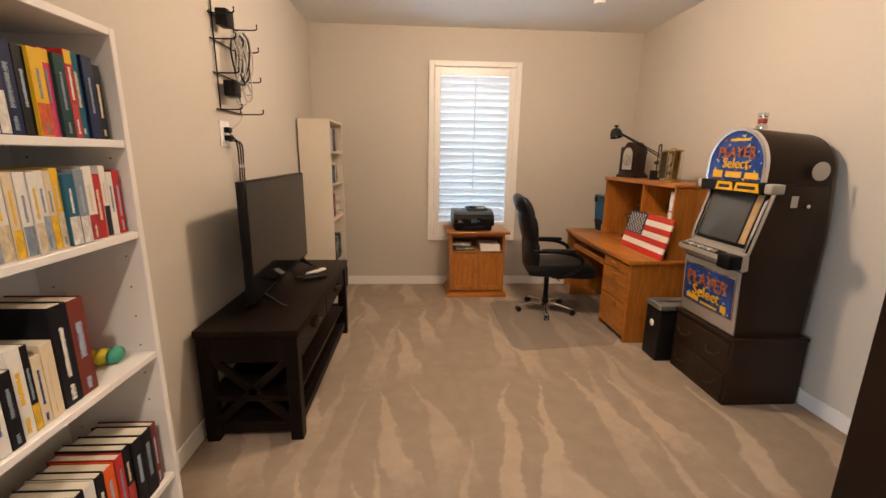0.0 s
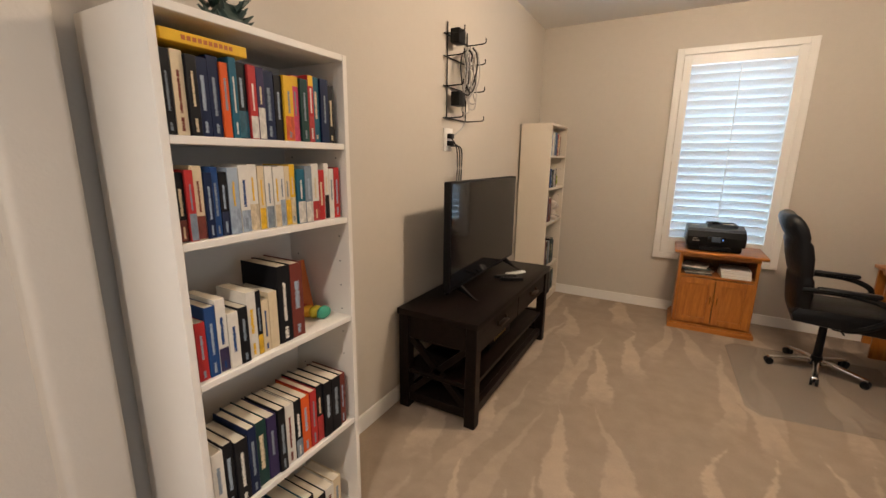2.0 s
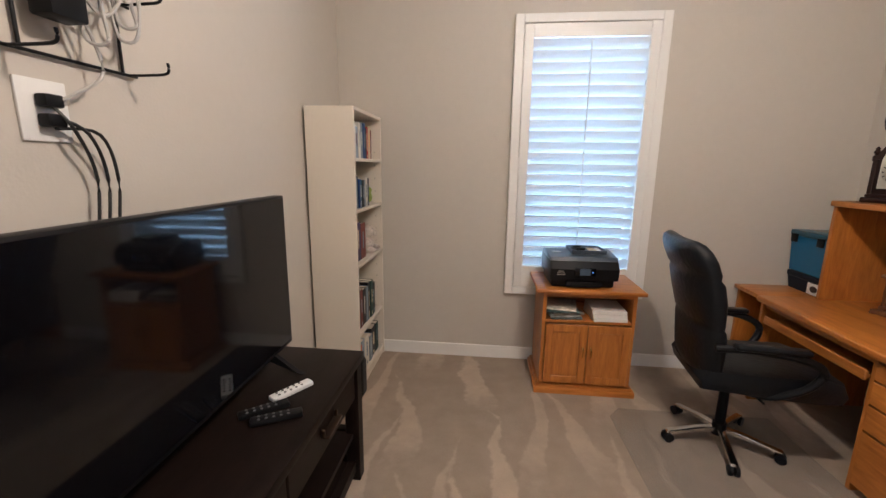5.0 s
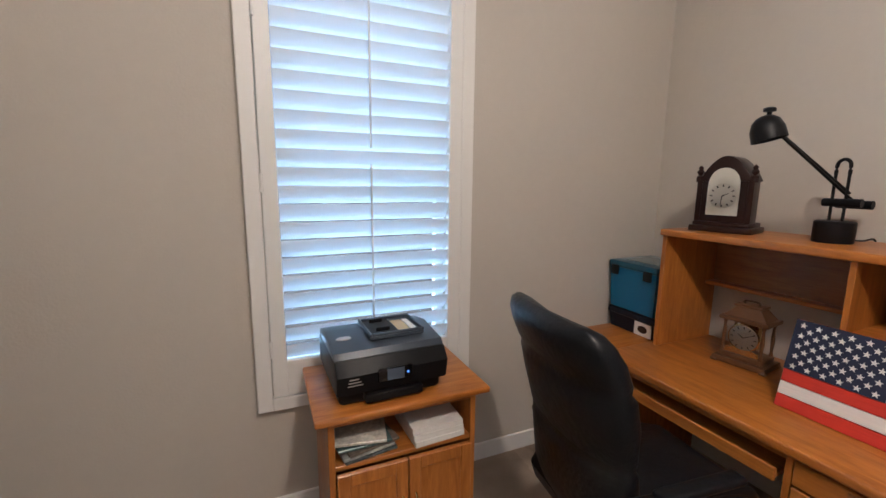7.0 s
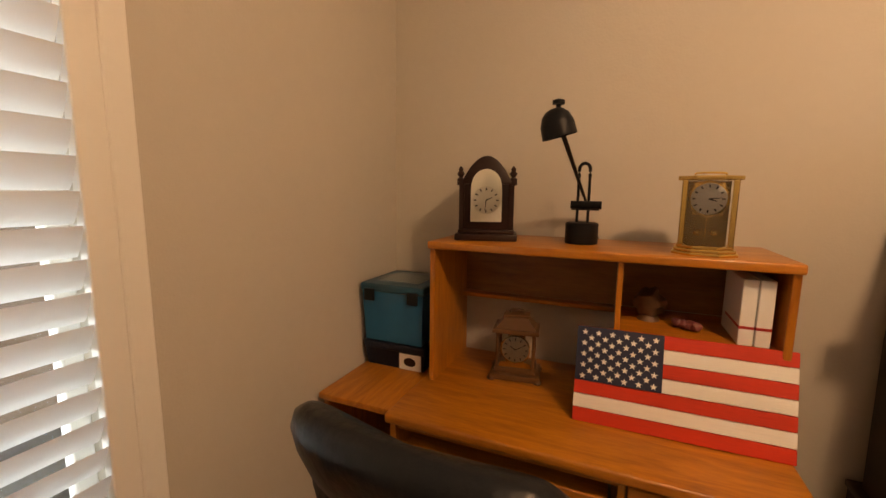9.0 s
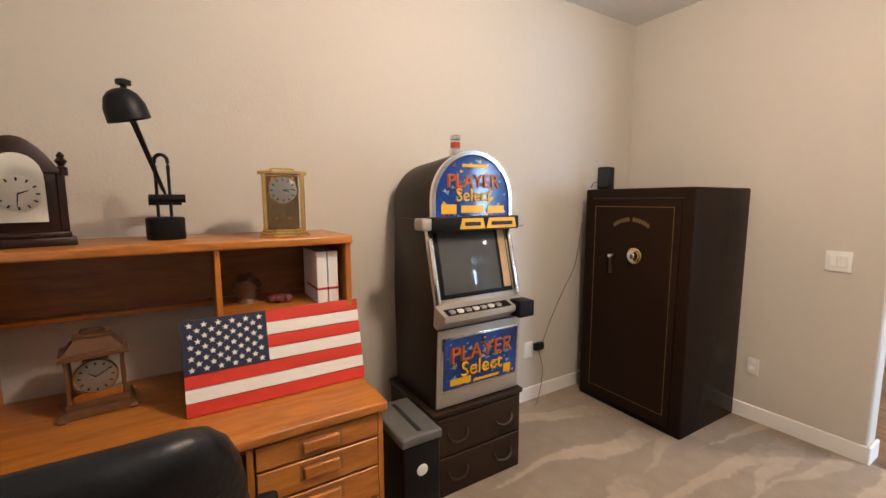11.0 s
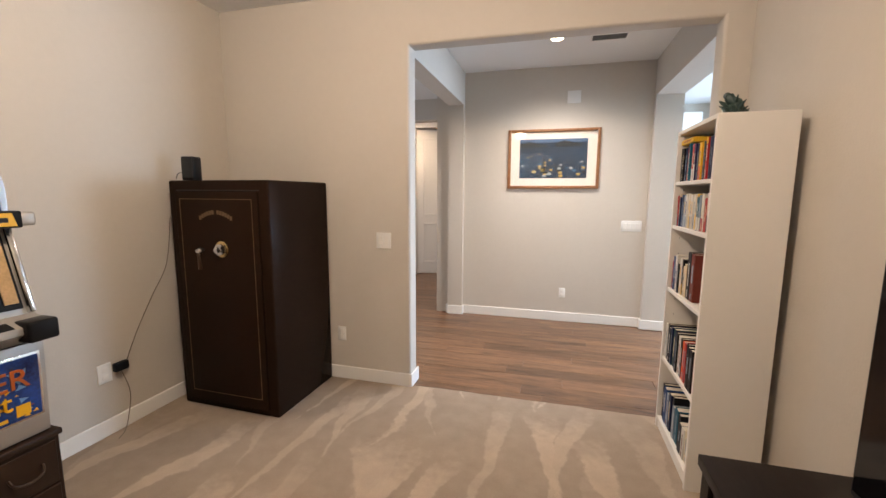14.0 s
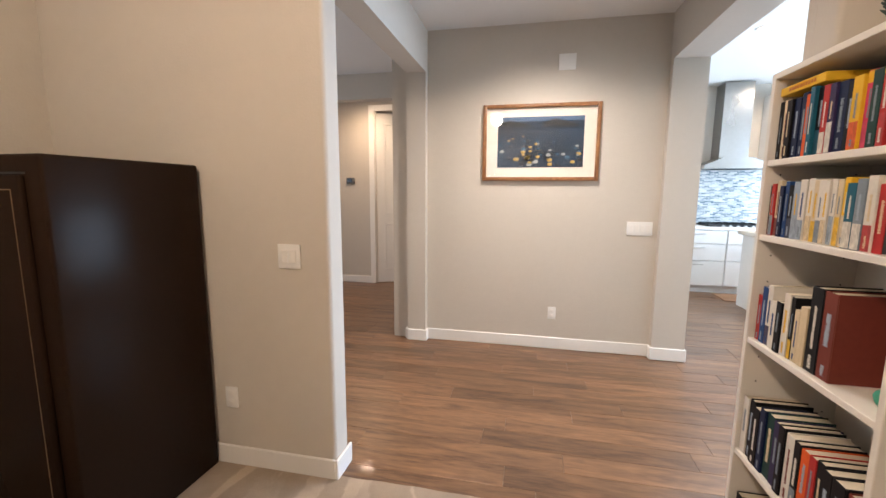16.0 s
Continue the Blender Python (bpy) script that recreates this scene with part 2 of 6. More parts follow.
CREAM_LAM = mat("cream_laminate", (0.70, 0.63, 0.53), 0.45, var=0.03)
BLACK = mat("black_plastic", (0.007, 0.007, 0.008), 0.42, var=0.1, spec=0.16)
SCREEN = mat("black_screen", (0.003, 0.003, 0.004), 0.05, var=0.02, spec=0.4)
LEATHER = mat("black_leather", (0.006, 0.007, 0.009), 0.38, var=0.15, bump=0.25, bump_scale=45, spec=0.25)
CHROME = mat("chrome", (0.75, 0.74, 0.72), 0.16, 1.0, var=0.03)
STEEL = mat("brushed_steel", (0.55, 0.54, 0.52), 0.32, 1.0, var=0.05)
BRASS = mat("polished_brass", (0.78, 0.56, 0.24), 0.2, 1.0, var=0.04)
BRONZE = mat("dark_bronze", (0.07, 0.045, 0.03), 0.35, 0.8)
SILVER = mat("silver_grey_metal", (0.46, 0.43, 0.39), 0.38, 0.5, var=0.05)
GREYP = mat("grey_plastic", (0.11, 0.108, 0.105), 0.5)
SLATE = mat("slate_blue_grey_plastic", (0.05, 0.062, 0.08), 0.35, spec=0.35)
PAPER = mat("paper_page_edges", (0.62, 0.55, 0.43), 0.9, var=0.1, stretch=(1, 12, 1))
WHITE = mat("white_plastic", (0.78, 0.77, 0.74), 0.4, var=0.02)
WALNUT = mat("walnut", (0.13, 0.06, 0.028), 0.32, var=0.25, spec=0.25)
TEAL = mat("teal_plastic", (0.0, 0.11, 0.24), 0.4, var=0.05)
NAVY = mat("navy_plastic", (0.006, 0.008, 0.018), 0.45, spec=0.25)
RED = mat("red_painted_wood", (0.60, 0.035, 0.018), 0.6, var=0.14, stretch=(1, 0.4, 4), bump=0.2, bump_scale=40)
FLAGW = mat("white_painted_wood", (0.84, 0.81, 0.76), 0.6, var=0.06, stretch=(1, 0.4, 4), bump=0.2, bump_scale=40)
FLAGB = mat("navy_painted_wood", (0.012, 0.018, 0.05), 0.6, var=0.14, bump=0.2, bump_scale=40)
DIAL = mat("silvered_dial", (0.62, 0.59, 0.5), 0.3, 0.2)
INK = mat("black_ink", (0.01, 0.01, 0.01), 0.6)
GLASS = glass("clear_glass")
CRT = mat("dark_crt_glass", (0.06, 0.065, 0.068), 0.06, var=0.04)
BLUEART = mat("blue_printed_panel", (0.008, 0.04, 0.20), 0.1, var=0.9, scale=30)
YELLOW = mat("yellow_print", (0.72, 0.40, 0.012), 0.3)
ORANGE = mat("orange_print", (0.40, 0.095, 0.015), 0.3)
CLEARMAT = mat("clear_vinyl_mat", (0.34, 0.31, 0.28), 0.3, var=0.05, alpha=0.16)
LAMPGLOW = mat("lit_lamp_lens", (1.0, 0.82, 0.55), 0.4, emit=9)
MOSAIC = brick_pattern("glass_mosaic", ((0.10, 0.16, 0.20), (0.62, 0.64, 0.62)), (0.7, 0.7, 0.68), 0.075, 0.022, 0.2)
HOOD = mat("hood_steel", (0.30, 0.285, 0.265), 0.3, 0.9, var=0.08)
CABLE = mat("black_cable", (0.012, 0.012, 0.012), 0.5)
CABLE_G = mat("grey_cable", (0.46, 0.44, 0.41), 0.5)


# ---- mesh helpers ----
def box(bm, x0, y0, z0, x1, y1, z1, bevel=0.0, seg=2):
    m = Matrix.Translation(((x0 + x1) / 2, (y0 + y1) / 2, (z0 + z1) / 2)) @ Matrix.Diagonal((abs(x1 - x0), abs(y1 - y0), abs(z1 - z0), 1))
    made = bmesh.ops.create_cube(bm, size=1, matrix=m)
    if bevel:
        edges = list({e for v in made["verts"] for e in v.link_edges})
        bmesh.ops.bevel(bm, geom=edges, offset=bevel, segments=seg, profile=0.5, affect="EDGES", clamp_overlap=True)
    return bm


def rod(bm, p, q, r, r2=None, seg=12):
    p, q = Vector(p), Vector(q)
    m = Matrix.Translation((p + q) / 2) @ (q - p).to_track_quat("Z", "Y").to_matrix().to_4x4()
    bmesh.ops.create_cone(bm, cap_ends=True, segments=seg, radius1=r, radius2=r if r2 is None else r2, depth=(q - p).length, matrix=m)
    return bm


def lathe(bm, centre, profile, seg=24, axis="Z"):
    """Turns a profile of (radius, height) round an axis through centre."""
    turn = {"Z": Matrix(), "X": Matrix.Rotation(radians(-90), 4, "Y"), "Y": Matrix.Rotation(radians(90), 4, "X")}[axis]
    rings = []
    for r, z in profile:
        rings.append([bm.verts.new(Vector(centre) + turn @ Vector((r * math.cos(a * math.tau / seg), r * math.sin(a * math.tau / seg), z))) for a in range(seg)])
    for a, b in zip(rings, rings[1:]):
        for i in range(seg):
            j = (i + 1) % seg
            bm.faces.new((a[i], a[j], b[j], b[i]))
    bm.faces.new(rings[0][::-1])
    bm.faces.new(rings[-1])
    return bm


def tube(bm, pts, r, seg=8):
    """A round cord along points, smoothed."""
    pts = [Vector(p) for p in pts]
    fine = []
    for i in range(len(pts) - 1):
        a, b, c, d = pts[max(i - 1, 0)], pts[i], pts[i + 1], pts[min(i + 2, len(pts) - 1)]
        for k in range(5):
            u = k / 5
            fine.append(0.5 * ((2 * b) + (c - a) * u + (2 * a - 5 * b + 4 * c - d) * u * u + (3 * b - a - 3 * c + d) * u ** 3))
    fine.append(pts[-1])
    rings = []
    for i, p in enumerate(fine):
        way = (fine[min(i + 1, len(fine) - 1)] - fine[max(i - 1, 0)]).normalized()
        q = way.to_track_quat("Z", "Y")
        rings.append([bm.verts.new(p + q @ Vector((r * math.cos(k * math.tau / seg), r * math.sin(k * math.tau / seg), 0))) for k in range(seg)])
    for a, b in zip(rings, rings[1:]):
        for i in range(seg):
            j = (i + 1) % seg
            bm.faces.new((a[i], a[j], b[j], b[i]))
    bm.faces.new(rings[0][::-1])
    bm.faces.new(rings[-1])
    return bm


def prism(bm, outline, axis, lo, hi, bevel=0.0):
    """A plate: an outline of two coordinates, drawn out along an axis from lo to hi."""
    def at(p, v):
        return {"x": (v, p[0], p[1]), "y": (p[0], v, p[1]), "z": (p[0], p[1], v)}[axis]
    a, b = [bm.verts.new(at(p, lo)) for p in outline], [bm.verts.new(at(p, hi)) for p in outline]
    faces = [bm.faces.new(a[::-1]), bm.faces.new(b)]
    for i in range(len(a)):
        j = (i + 1) % len(a)
        faces.append(bm.faces.new((a[i], a[j], b[j], b[i])))
    bmesh.ops.recalc_face_normals(bm, faces=faces)
    if bevel:
        bmesh.ops.bevel(bm, geom=list({e for f in faces[:2] for e in f.edges}), offset=bevel, segments=2, profile=0.5, affect="EDGES", clamp_overlap=True)
    return bm


def ball(bm, centre, r, scale=(1, 1, 1), sub=2, rough=0.0, seed=0):
    made = bmesh.ops.create_icosphere(bm, subdivisions=sub, radius=r, matrix=Matrix.Translation(centre) @ Matrix.Diagonal((*scale, 1)))
    if rough:
        for v in made["verts"]:
            v.co += (v.co - Vector(centre)) * rough * noise.noise((v.co + Vector((seed, 0, 0))) * (1.6 / r))
    return bm


def B():
    return bmesh.new()


def mesh_of(name, bm, material, smooth=35):
    bmesh.ops.scale(bm, vec=(K, K, K), verts=bm.verts)
    bmesh.ops.recalc_face_normals(bm, faces=bm.faces)
    for f in bm.faces:
        f.smooth = True
    for e in bm.edges:
        if len(e.link_faces) != 2 or e.calc_face_angle(0) > radians(smooth):
            e.smooth = False
    me = bpy.data.meshes.new(name)
    bm.to_mesh(me)
    bm.free()
    me.materials.append(material)
    return me


def thing(name, x, y, z, label, category, rz=0, group="", rx=0, ry=0):
    ob = new(name)
    ob.matrix_world = pose(x * K, y * K, z * K, rx, ry, rz)
    ob.empty_display_size = 0.05
    return tagged(ob, label, category, group)


def part(name, bm, material, parent, label="", smooth=35):
    ob = new(name, mesh_of(name, bm, material, smooth))
    ob.parent = parent
    return tagged(ob, label) if label else ob


def fixed(name, bm, material, label, category):
    return tagged(new(name, mesh_of(name, bm, material)), label, category, kind="structure")


def solo(name, x, y, z, bm, material, label, category, rz=0, group=""):
    ob = new(name, mesh_of(name, bm, material))
    ob.matrix_world = pose(x * K, y * K, z * K, 0, 0, rz)
    return tagged(ob, label, category, group)


def letters(name, text, m, size, material, parent, depth=0.0015):
    """Raised lettering at the local pose m of its thing."""
    cu = bpy.data.curves.new(name, "FONT")
    cu.body, cu.size, cu.extrude, cu.align_x, cu.align_y, cu.resolution_u = text, size * K, depth, "CENTER", "CENTER", 3
    tmp = bpy.data.objects.new(name, cu)
    scene.collection.objects.link(tmp)
    me = bpy.data.meshes.new_from_object(tmp.evaluated_get(bpy.context.evaluated_depsgraph_get()))
    bpy.data.objects.remove(tmp)
    m = m.copy()
    m.translation = m.translation * K
    me.transform(m)
    me.materials.clear()
    me.materials.append(material)
    ob = new(name, me)
    ob.parent = parent
    return ob


# ---- structure ----
CE = 3.04  # ceiling
WX, WY, SY = 3.85, 5.0, 0.52  # office: right wall, window wall, opening wall


def wall(name, label, *boxes):
    bm = B()
    for b in boxes:
        box(bm, *b)
    return fixed(name, bm, WALL, label, "wall")


wall("wall_west", "greige painted office wall behind the television", (-0.15, 0.37, 0, 0, 5.18, CE))
wall("wall_east", "greige painted office wall behind the desk", (WX, 0.37, 0, WX + 0.15, 5.18, CE))
wall("wall_north", "greige painted wall with the shuttered window",
     (0, WY, 0, 1.44, 5.18, CE), (2.34, WY, 0, WX, 5.18, CE), (1.44, WY, 0, 2.34, 5.18, 0.72), (1.44, WY, 2.56, 2.34, 5.18, CE))


def bullnose(bm, axis, lo, hi, a0, a1, b0, b1, ends, r=0.022):
    """A wall piece drawn out along an axis, its section a0..a1 by b0..b1, rounded at the named ends of a."""
    out = []
    for a, b, ca, cb in ((a0, b0, 1, 1), (a1, b0, -1, 1), (a1, b1, -1, -1), (a0, b1, 1, -1)):
        if (a == a0 and "lo" in ends) or (a == a1 and "hi" in ends):
            start = {(1, 1): 180, (-1, 1): 270, (-1, -1): 0, (1, -1): 90}[(ca, cb)]
            out += [(a + ca * r + r * math.cos(radians(start + 15 * k)), b + cb * r + r * math.sin(radians(start + 15 * k))) for k in range(7)]
        else:
            out.append((a, b))
    return prism(bm, out if axis == "z" else [(q, p) for p, q in out], axis, lo, hi)


bm = B()
bullnose(bm, "z", 0, CE, 2.19, WX, 0.37, SY, ("lo",))
bullnose(bm, "z", 0, CE, 0, 0.16, 0.37, SY, ("hi",))
bullnose(bm, "x", 0.138, 2.212, 2.65, CE, 0.37, SY, ("lo",))
fixed("wall_south", bm, WALL, "greige painted wall with a wide rounded opening", "wall")
wall("wall_foyer_back", "greige foyer wall with a framed picture", (-0.19, -1.81, 0, 2.46, -1.66, CE))
wall("wall_foyer_left", "greige foyer pier and header over the hallway opening",
     (2.24, -1.66, 0, 2.43, -1.585, 2.65), (2.24, -1.66, 2.65, 2.43, 0.37, CE), (2.46, -4.0, 0, 2.6, -1.66, CE))
wall("wall_foyer_right", "greige foyer pier and header over the kitchen opening",
     (-0.19, -1.66, 0, 0.09, -1.585, 2.65), (-0.19, -1.66, 2.65, 0.09, 0.37, CE), (-0.19, 0.2, 0, 0.09, 0.37, 2.65))
wall("wall_hall_end", "greige hallway wall with a white door",
     (2.46, -4.15, 0, 2.86, -4.0, CE), (3.70, -4.15, 0, 5.6, -4.0, CE), (2.86, -4.15, 2.78, 3.70, -4.0, CE))
wall("wall_hall_east", "greige hallway wall with an assumed, unseen entry window", (5.6, -6.2, 0, 5.75, -2.0, CE), (5.6, -0.6, 0, 5.75, 0.37, CE), (5.6, -2.0, 0, 5.75, -0.6, 0.45), (5.6, -2.0, 2.55, 5.75, -0.6, CE))
wall("wall_hall_north", "plain greige hallway wall", (4.0, 0.37, 0, 5.75, 0.52, CE))
wall("wall_hall_soffit", "greige dropped header across the hallway ceiling", (2.7, -3.05, 2.72, 5.6, -2.9, CE))
wall("wall_bedroom", "plain wall of the room past the door", (2.2, -6.35, 0, 5.75, -6.2, CE), (2.2, -6.2, 0, 2.35, -4.15, CE))
wall("wall_kitchen_back", "pale kitchen wall", (-4.65, -5.3, 0, 0.3, -5.12, 3.2))
wall("wall_kitchen_side", "pale kitchen wall", (0.15, -5.12, 0, 0.3, -1.81, 3.2), (-0.19, -1.81, CE, 0.15, -1.66, 3.2))
wall("wall_kitchen_north", "plain kitchen wall", (-4.65, 0.37, 0, -0.15, 0.52, 3.2))
wall("wall_kitchen_west", "plain kitchen wall with a wide window",
     (-4.65, -5.12, 0, -4.5, -3.55, 3.2), (-4.65, -0.45, 0, -4.5, 0.37, 3.2), (-4.65, -3.55, 0, -4.5, -0.45, 0.8), (-4.65, -3.55, 2.6, -4.5, -0.45, 3.2))


def flat(name, label, category, material, *boxes):
    bm = B()
    for b in boxes:
        box(bm, *b)
    return fixed(name, bm, material, label, category)


flat("ceiling", "smooth white painted office ceiling", "ceiling", CEIL, (-0.15, 0.37, CE, 4.0, 5.18, CE + 0.1))
flat("ceiling_foyer", "white painted foyer and hallway ceiling", "ceiling", CEIL, (-0.19, -6.35, CE, 5.75, 0.37, CE + 0.1))
flat("ceiling_kitchen", "bright white kitchen ceiling", "ceiling", CEIL, (-4.65, -5.3, 3.2, -0.19, 0.52, 3.3), (-0.19, -5.3, 3.2, 0.3, -1.81, 3.3))
bm = B()
bmesh.ops.create_grid(bm, x_segments=70, y_segments=80, size=0.5, matrix=Matrix.Translation((WX / 2, 2.75, 0.009)) @ Matrix.Diagonal((WX, 4.5, 1, 1)))
for v in bm.verts:
    v.co.z = 0.009 + 0.003 * noise.noise(v.co * 2.5)
    if v.co.y < 0.6:
        v.co.y += 0.012 * noise.noise(v.co * 6)
fixed("floor", bm, CARPET, "beige cut-pile carpet with vacuum marks", "carpet")
flat("floor_base", "subfloor under the rooms", "floor", mat("subfloor", (0.2, 0.17, 0.14), 0.9), (-4.65, -6.35, -0.3, 5.75, 5.18, -0.03))
bm = B()
bmesh.ops.create_grid(bm, x_segments=2, y_segments=2, size=200, matrix=Matrix.Translation((0, 0, -0.35)))
fixed("ground", bm, mat("dry_ground", (0.25, 0.22, 0.18), 0.95, var=0.2), "dry pale ground outside the house", "ground")

bm = B()
BH = 0.115
for x0, y0, x1, y1 in ((0, SY, 0.016, WY), (WX - 0.016, SY, WX, WY), (0.016, WY - 0.016, WX - 0.016, WY), (2.19, SY, WX - 0.016, SY + 0.016), (0.016, SY, 0.16, SY + 0.016)):
    box(bm, x0, y0, 0, x1, y1, BH, 0.005, 1)
box(bm, 2.174, 0.355, 0, 2.19, SY + 0.016, BH, 0.005, 1)
box(bm, 0.16, 0.355, 0, 0.176, SY + 0.016, BH, 0.005, 1)
fixed("baseboard", bm, TRIM, "white painted office baseboard", "baseboard")
bm = B()
for x0, y0, x1, y1 in ((0.09, -1.66, 2.24, -1.644), (2.224, -1.644, 2.43, -1.569), (-0.206, -1.644, 0.106, -1.569), (2.43, -1.66, 2.46, -1.6), (2.7, -4.0, 2.78, -3.984), (3.79, -4.0, 5.6, -3.984), (-0.206, 0.184, 0.106, 0.2)):
    box(bm, x0, y0, 0, x1, y1, BH, 0.005, 1)
fixed("baseboard_foyer", bm, TRIM, "white painted foyer baseboard", "baseboard")


# window with plantation shutters
def shutter_window():
    win = thing("window_1", 1.89, WY, 0.59, "white plantation shutters in a tall bright window", "window")
    tagged(win, kind="structure")
    bm = B()
    x0, x1, z0, z1 = -0.54, 0.54, 0.0, 2.09
    for b in ((x0, -0.045, z0, x0 + 0.065, 0, z1), (x1 - 0.065, -0.045, z0, x1, 0, z1), (x0 + 0.065, -0.045, z0, x1 - 0.065, 0, z0 + 0.06), (x0 + 0.065, -0.045, z1 - 0.06, x1 - 0.065, 0, z1)):
        box(bm, *b, 0.004, 1)
    part("window_frame", bm, TRIM, win)
    bm = B()
    for b in ((-0.47, -0.04, 0.065, -0.405, -0.008, 2.025), (0.405, -0.044, 0.062, 0.4742, -0.008, 2.028), (-0.405, -0.04, 0.065, 0.405, -0.008, 0.235), (-0.405, -0.04, 1.93, 0.405, -0.008, 2.025)):
        box(bm, *b, 0.003, 1)
    panel = part("shutter_panel", bm, TRIM, win)
    for z in (0.3, 1.05, 1.75):
        part("hinge", box(B(), -0.475, -0.05, z - 0.04, -0.462, -0.038, z + 0.04, 0.003, 1), TRIM, panel)
    n, pitch = 21, 0.0805
    bm = B()
    prism(bm, [(-0.044, 0.0), (-0.03, 0.0048), (0, 0.0062), (0.03, 0.0048), (0.044, 0), (0.03, -0.0048), (0, -0.0062), (-0.03, -0.0048)], "x", -0.403, 0.403)
    bmesh.ops.rotate(bm, cent=(0, 0, 0), matrix=Matrix.Rotation(radians(-SLAT_TILT), 3, "X"), verts=bm.verts)
    me = mesh_of("slat", bm, SLAT)
    for i in range(n):
        ob = new("slat", me)
        ob.parent, ob.location = win, (0, -0.02 * K, (0.275 + i * pitch) * K)
    part("tilt_rod", rod(B(), (0, -0.068, 0.27), (0, -0.068, 1.14), 0.005, seg=8), TRIM, win)
    part("tilt_rod", rod(B(), (0, -0.068, 1.21), (0, -0.068, 1.9), 0.005, seg=8), TRIM, win)
    p = part("pane", box(B(), -0.45, 0.14, 0.13, 0.45, 0.146, 1.97), GLASS, win)
    p.visible_shadow = False
    bm = B()
    for b in ((-0.45, 0.12, 0.13, -0.40, 0.17, 1.97), (0.40, 0.12, 0.13, 0.45, 0.17, 1.97), (-0.4, 0.12, 0.13, 0.4, 0.17, 0.18), (-0.4, 0.12, 1.92, 0.4, 0.17, 1.97), (-0.4, 0.12, 1.02, 0.4, 0.17, 1.06)):
        box(bm, *b, 0.003, 1)
    part("sash", bm, WHITE, win)


SLAT_TILT = 63
shutter_window()
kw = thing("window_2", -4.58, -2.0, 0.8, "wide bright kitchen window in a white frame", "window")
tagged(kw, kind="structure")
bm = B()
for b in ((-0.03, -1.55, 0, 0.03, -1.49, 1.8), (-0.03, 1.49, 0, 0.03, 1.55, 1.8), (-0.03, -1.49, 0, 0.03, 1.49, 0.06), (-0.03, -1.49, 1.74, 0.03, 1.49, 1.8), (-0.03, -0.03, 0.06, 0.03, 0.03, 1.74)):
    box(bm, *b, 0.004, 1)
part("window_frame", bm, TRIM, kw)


# window out of view, added as an opening for the entry-side fill
ew = thing("window_3", 5.68, -1.3, 0.45, "assumed, unseen entry window in a white frame", "window")
tagged(ew, kind="structure")
bm = B()
for b in ((-0.03, -0.7, 0, 0.03, -0.64, 2.1), (-0.03, 0.64, 0, 0.03, 0.7, 2.1), (-0.03, -0.64, 0, 0.03, 0.64, 0.06), (-0.03, -0.64, 2.04, 0.03, 0.64, 2.1)):
    box(bm, *b, 0.004, 1)
part("window_frame", bm, TRIM, ew)


def hall_door():
    d = thing("door_1", 3.69, -4.05, 0, "white two-panel interior door standing ajar", "door", rz=-158)
    tagged(d, kind="structure")
    bm = B()
    box(bm, 0.0, -0.02, 0.01, 0.80, 0.02, 2.76, 0.002, 1)
    leaf = part("leaf", bm, TRIM, d)
    for z0, z1 in ((0.22, 1.0), (1.15, 2.6)):
        for s in (-1, 1):
            bm = B()
            y = 0.022 * s
            for b in ((0.12, z0, 0.15, z1), (0.65, z0, 0.68, z1), (0.15, z0, 0.65, z0 + 0.03), (0.15, z1 - 0.03, 0.65, z1)):
                box(bm, b[0], y - 0.006, b[1], b[2], y + 0.006, b[3], 0.004, 1)
            part("panel_moulding", bm, TRIM, leaf)
    for z in (0.25, 1.0, 1.75, 2.5):
        part("hinge", rod(B(), (0.0, 0.026, z - 0.05), (0.0, 0.026, z + 0.05), 0.012, seg=8), BRONZE, d, "dark bronze hinge")
    part("door_handle", lathe(B(), (0.74, 0.02, 1.0), [(0.03, 0), (0.03, 0.01), (0.012, 0.015), (0.012, 0.05), (0.03, 0.06), (0.02, 0.08)], 16, "Y"), BRONZE, d, "dark bronze knob")


hall_door()
bm = B()
for b in ((3.70, -4.0, 0, 3.79, -3.98, 2.87), (2.77, -4.0, 0, 2.86, -3.98, 2.87), (2.86, -4.0, 2.78, 3.70, -3.98, 2.87), (3.685, -4.15, 0, 3.70, -4.0, 2.78), (2.86, -4.15, 0, 2.875, -4.0, 2.78)):
    box(bm, *b, 0.004, 1)
fixed("trim", bm, TRIM, "white painted door casing", "trim")
flat("floor_bedroom", "beige carpet past the door", "carpet", CARPET, (2.35, -6.2, -0.02, 5.6, -4.15, 0))


def plate(name, label, place, normal, w, h, kind):
    """A white wall plate; normal is the axis it faces."""
    t = thing(name, *place, label, "wall plate" if kind != "outlet" else "outlet", rz={"+y": 180, "-x": -90, "+x": 90}[normal])
    part("cover", box(B(), -w / 2, -0.009, -h / 2, w / 2, 0, h / 2, 0.003, 2), WHITE, t)
    if kind == "outlet":
        for z in (-0.025, 0.025):
            part("socket", box(B(), -0.018, -0.0115, z - 0.016, 0.018, -0.008, z + 0.016, 0.004, 2), TRIM, t)
    if kind == "switch":
        n = max(1, round(w / 0.05))
        for i in range(n):
            x = (i - (n - 1) / 2) * 0.047
            part("rocker", box(B(), x - 0.017, -0.0125, -0.033, x + 0.017, -0.008, 0.033, 0.002, 1), TRIM, t)
    return t


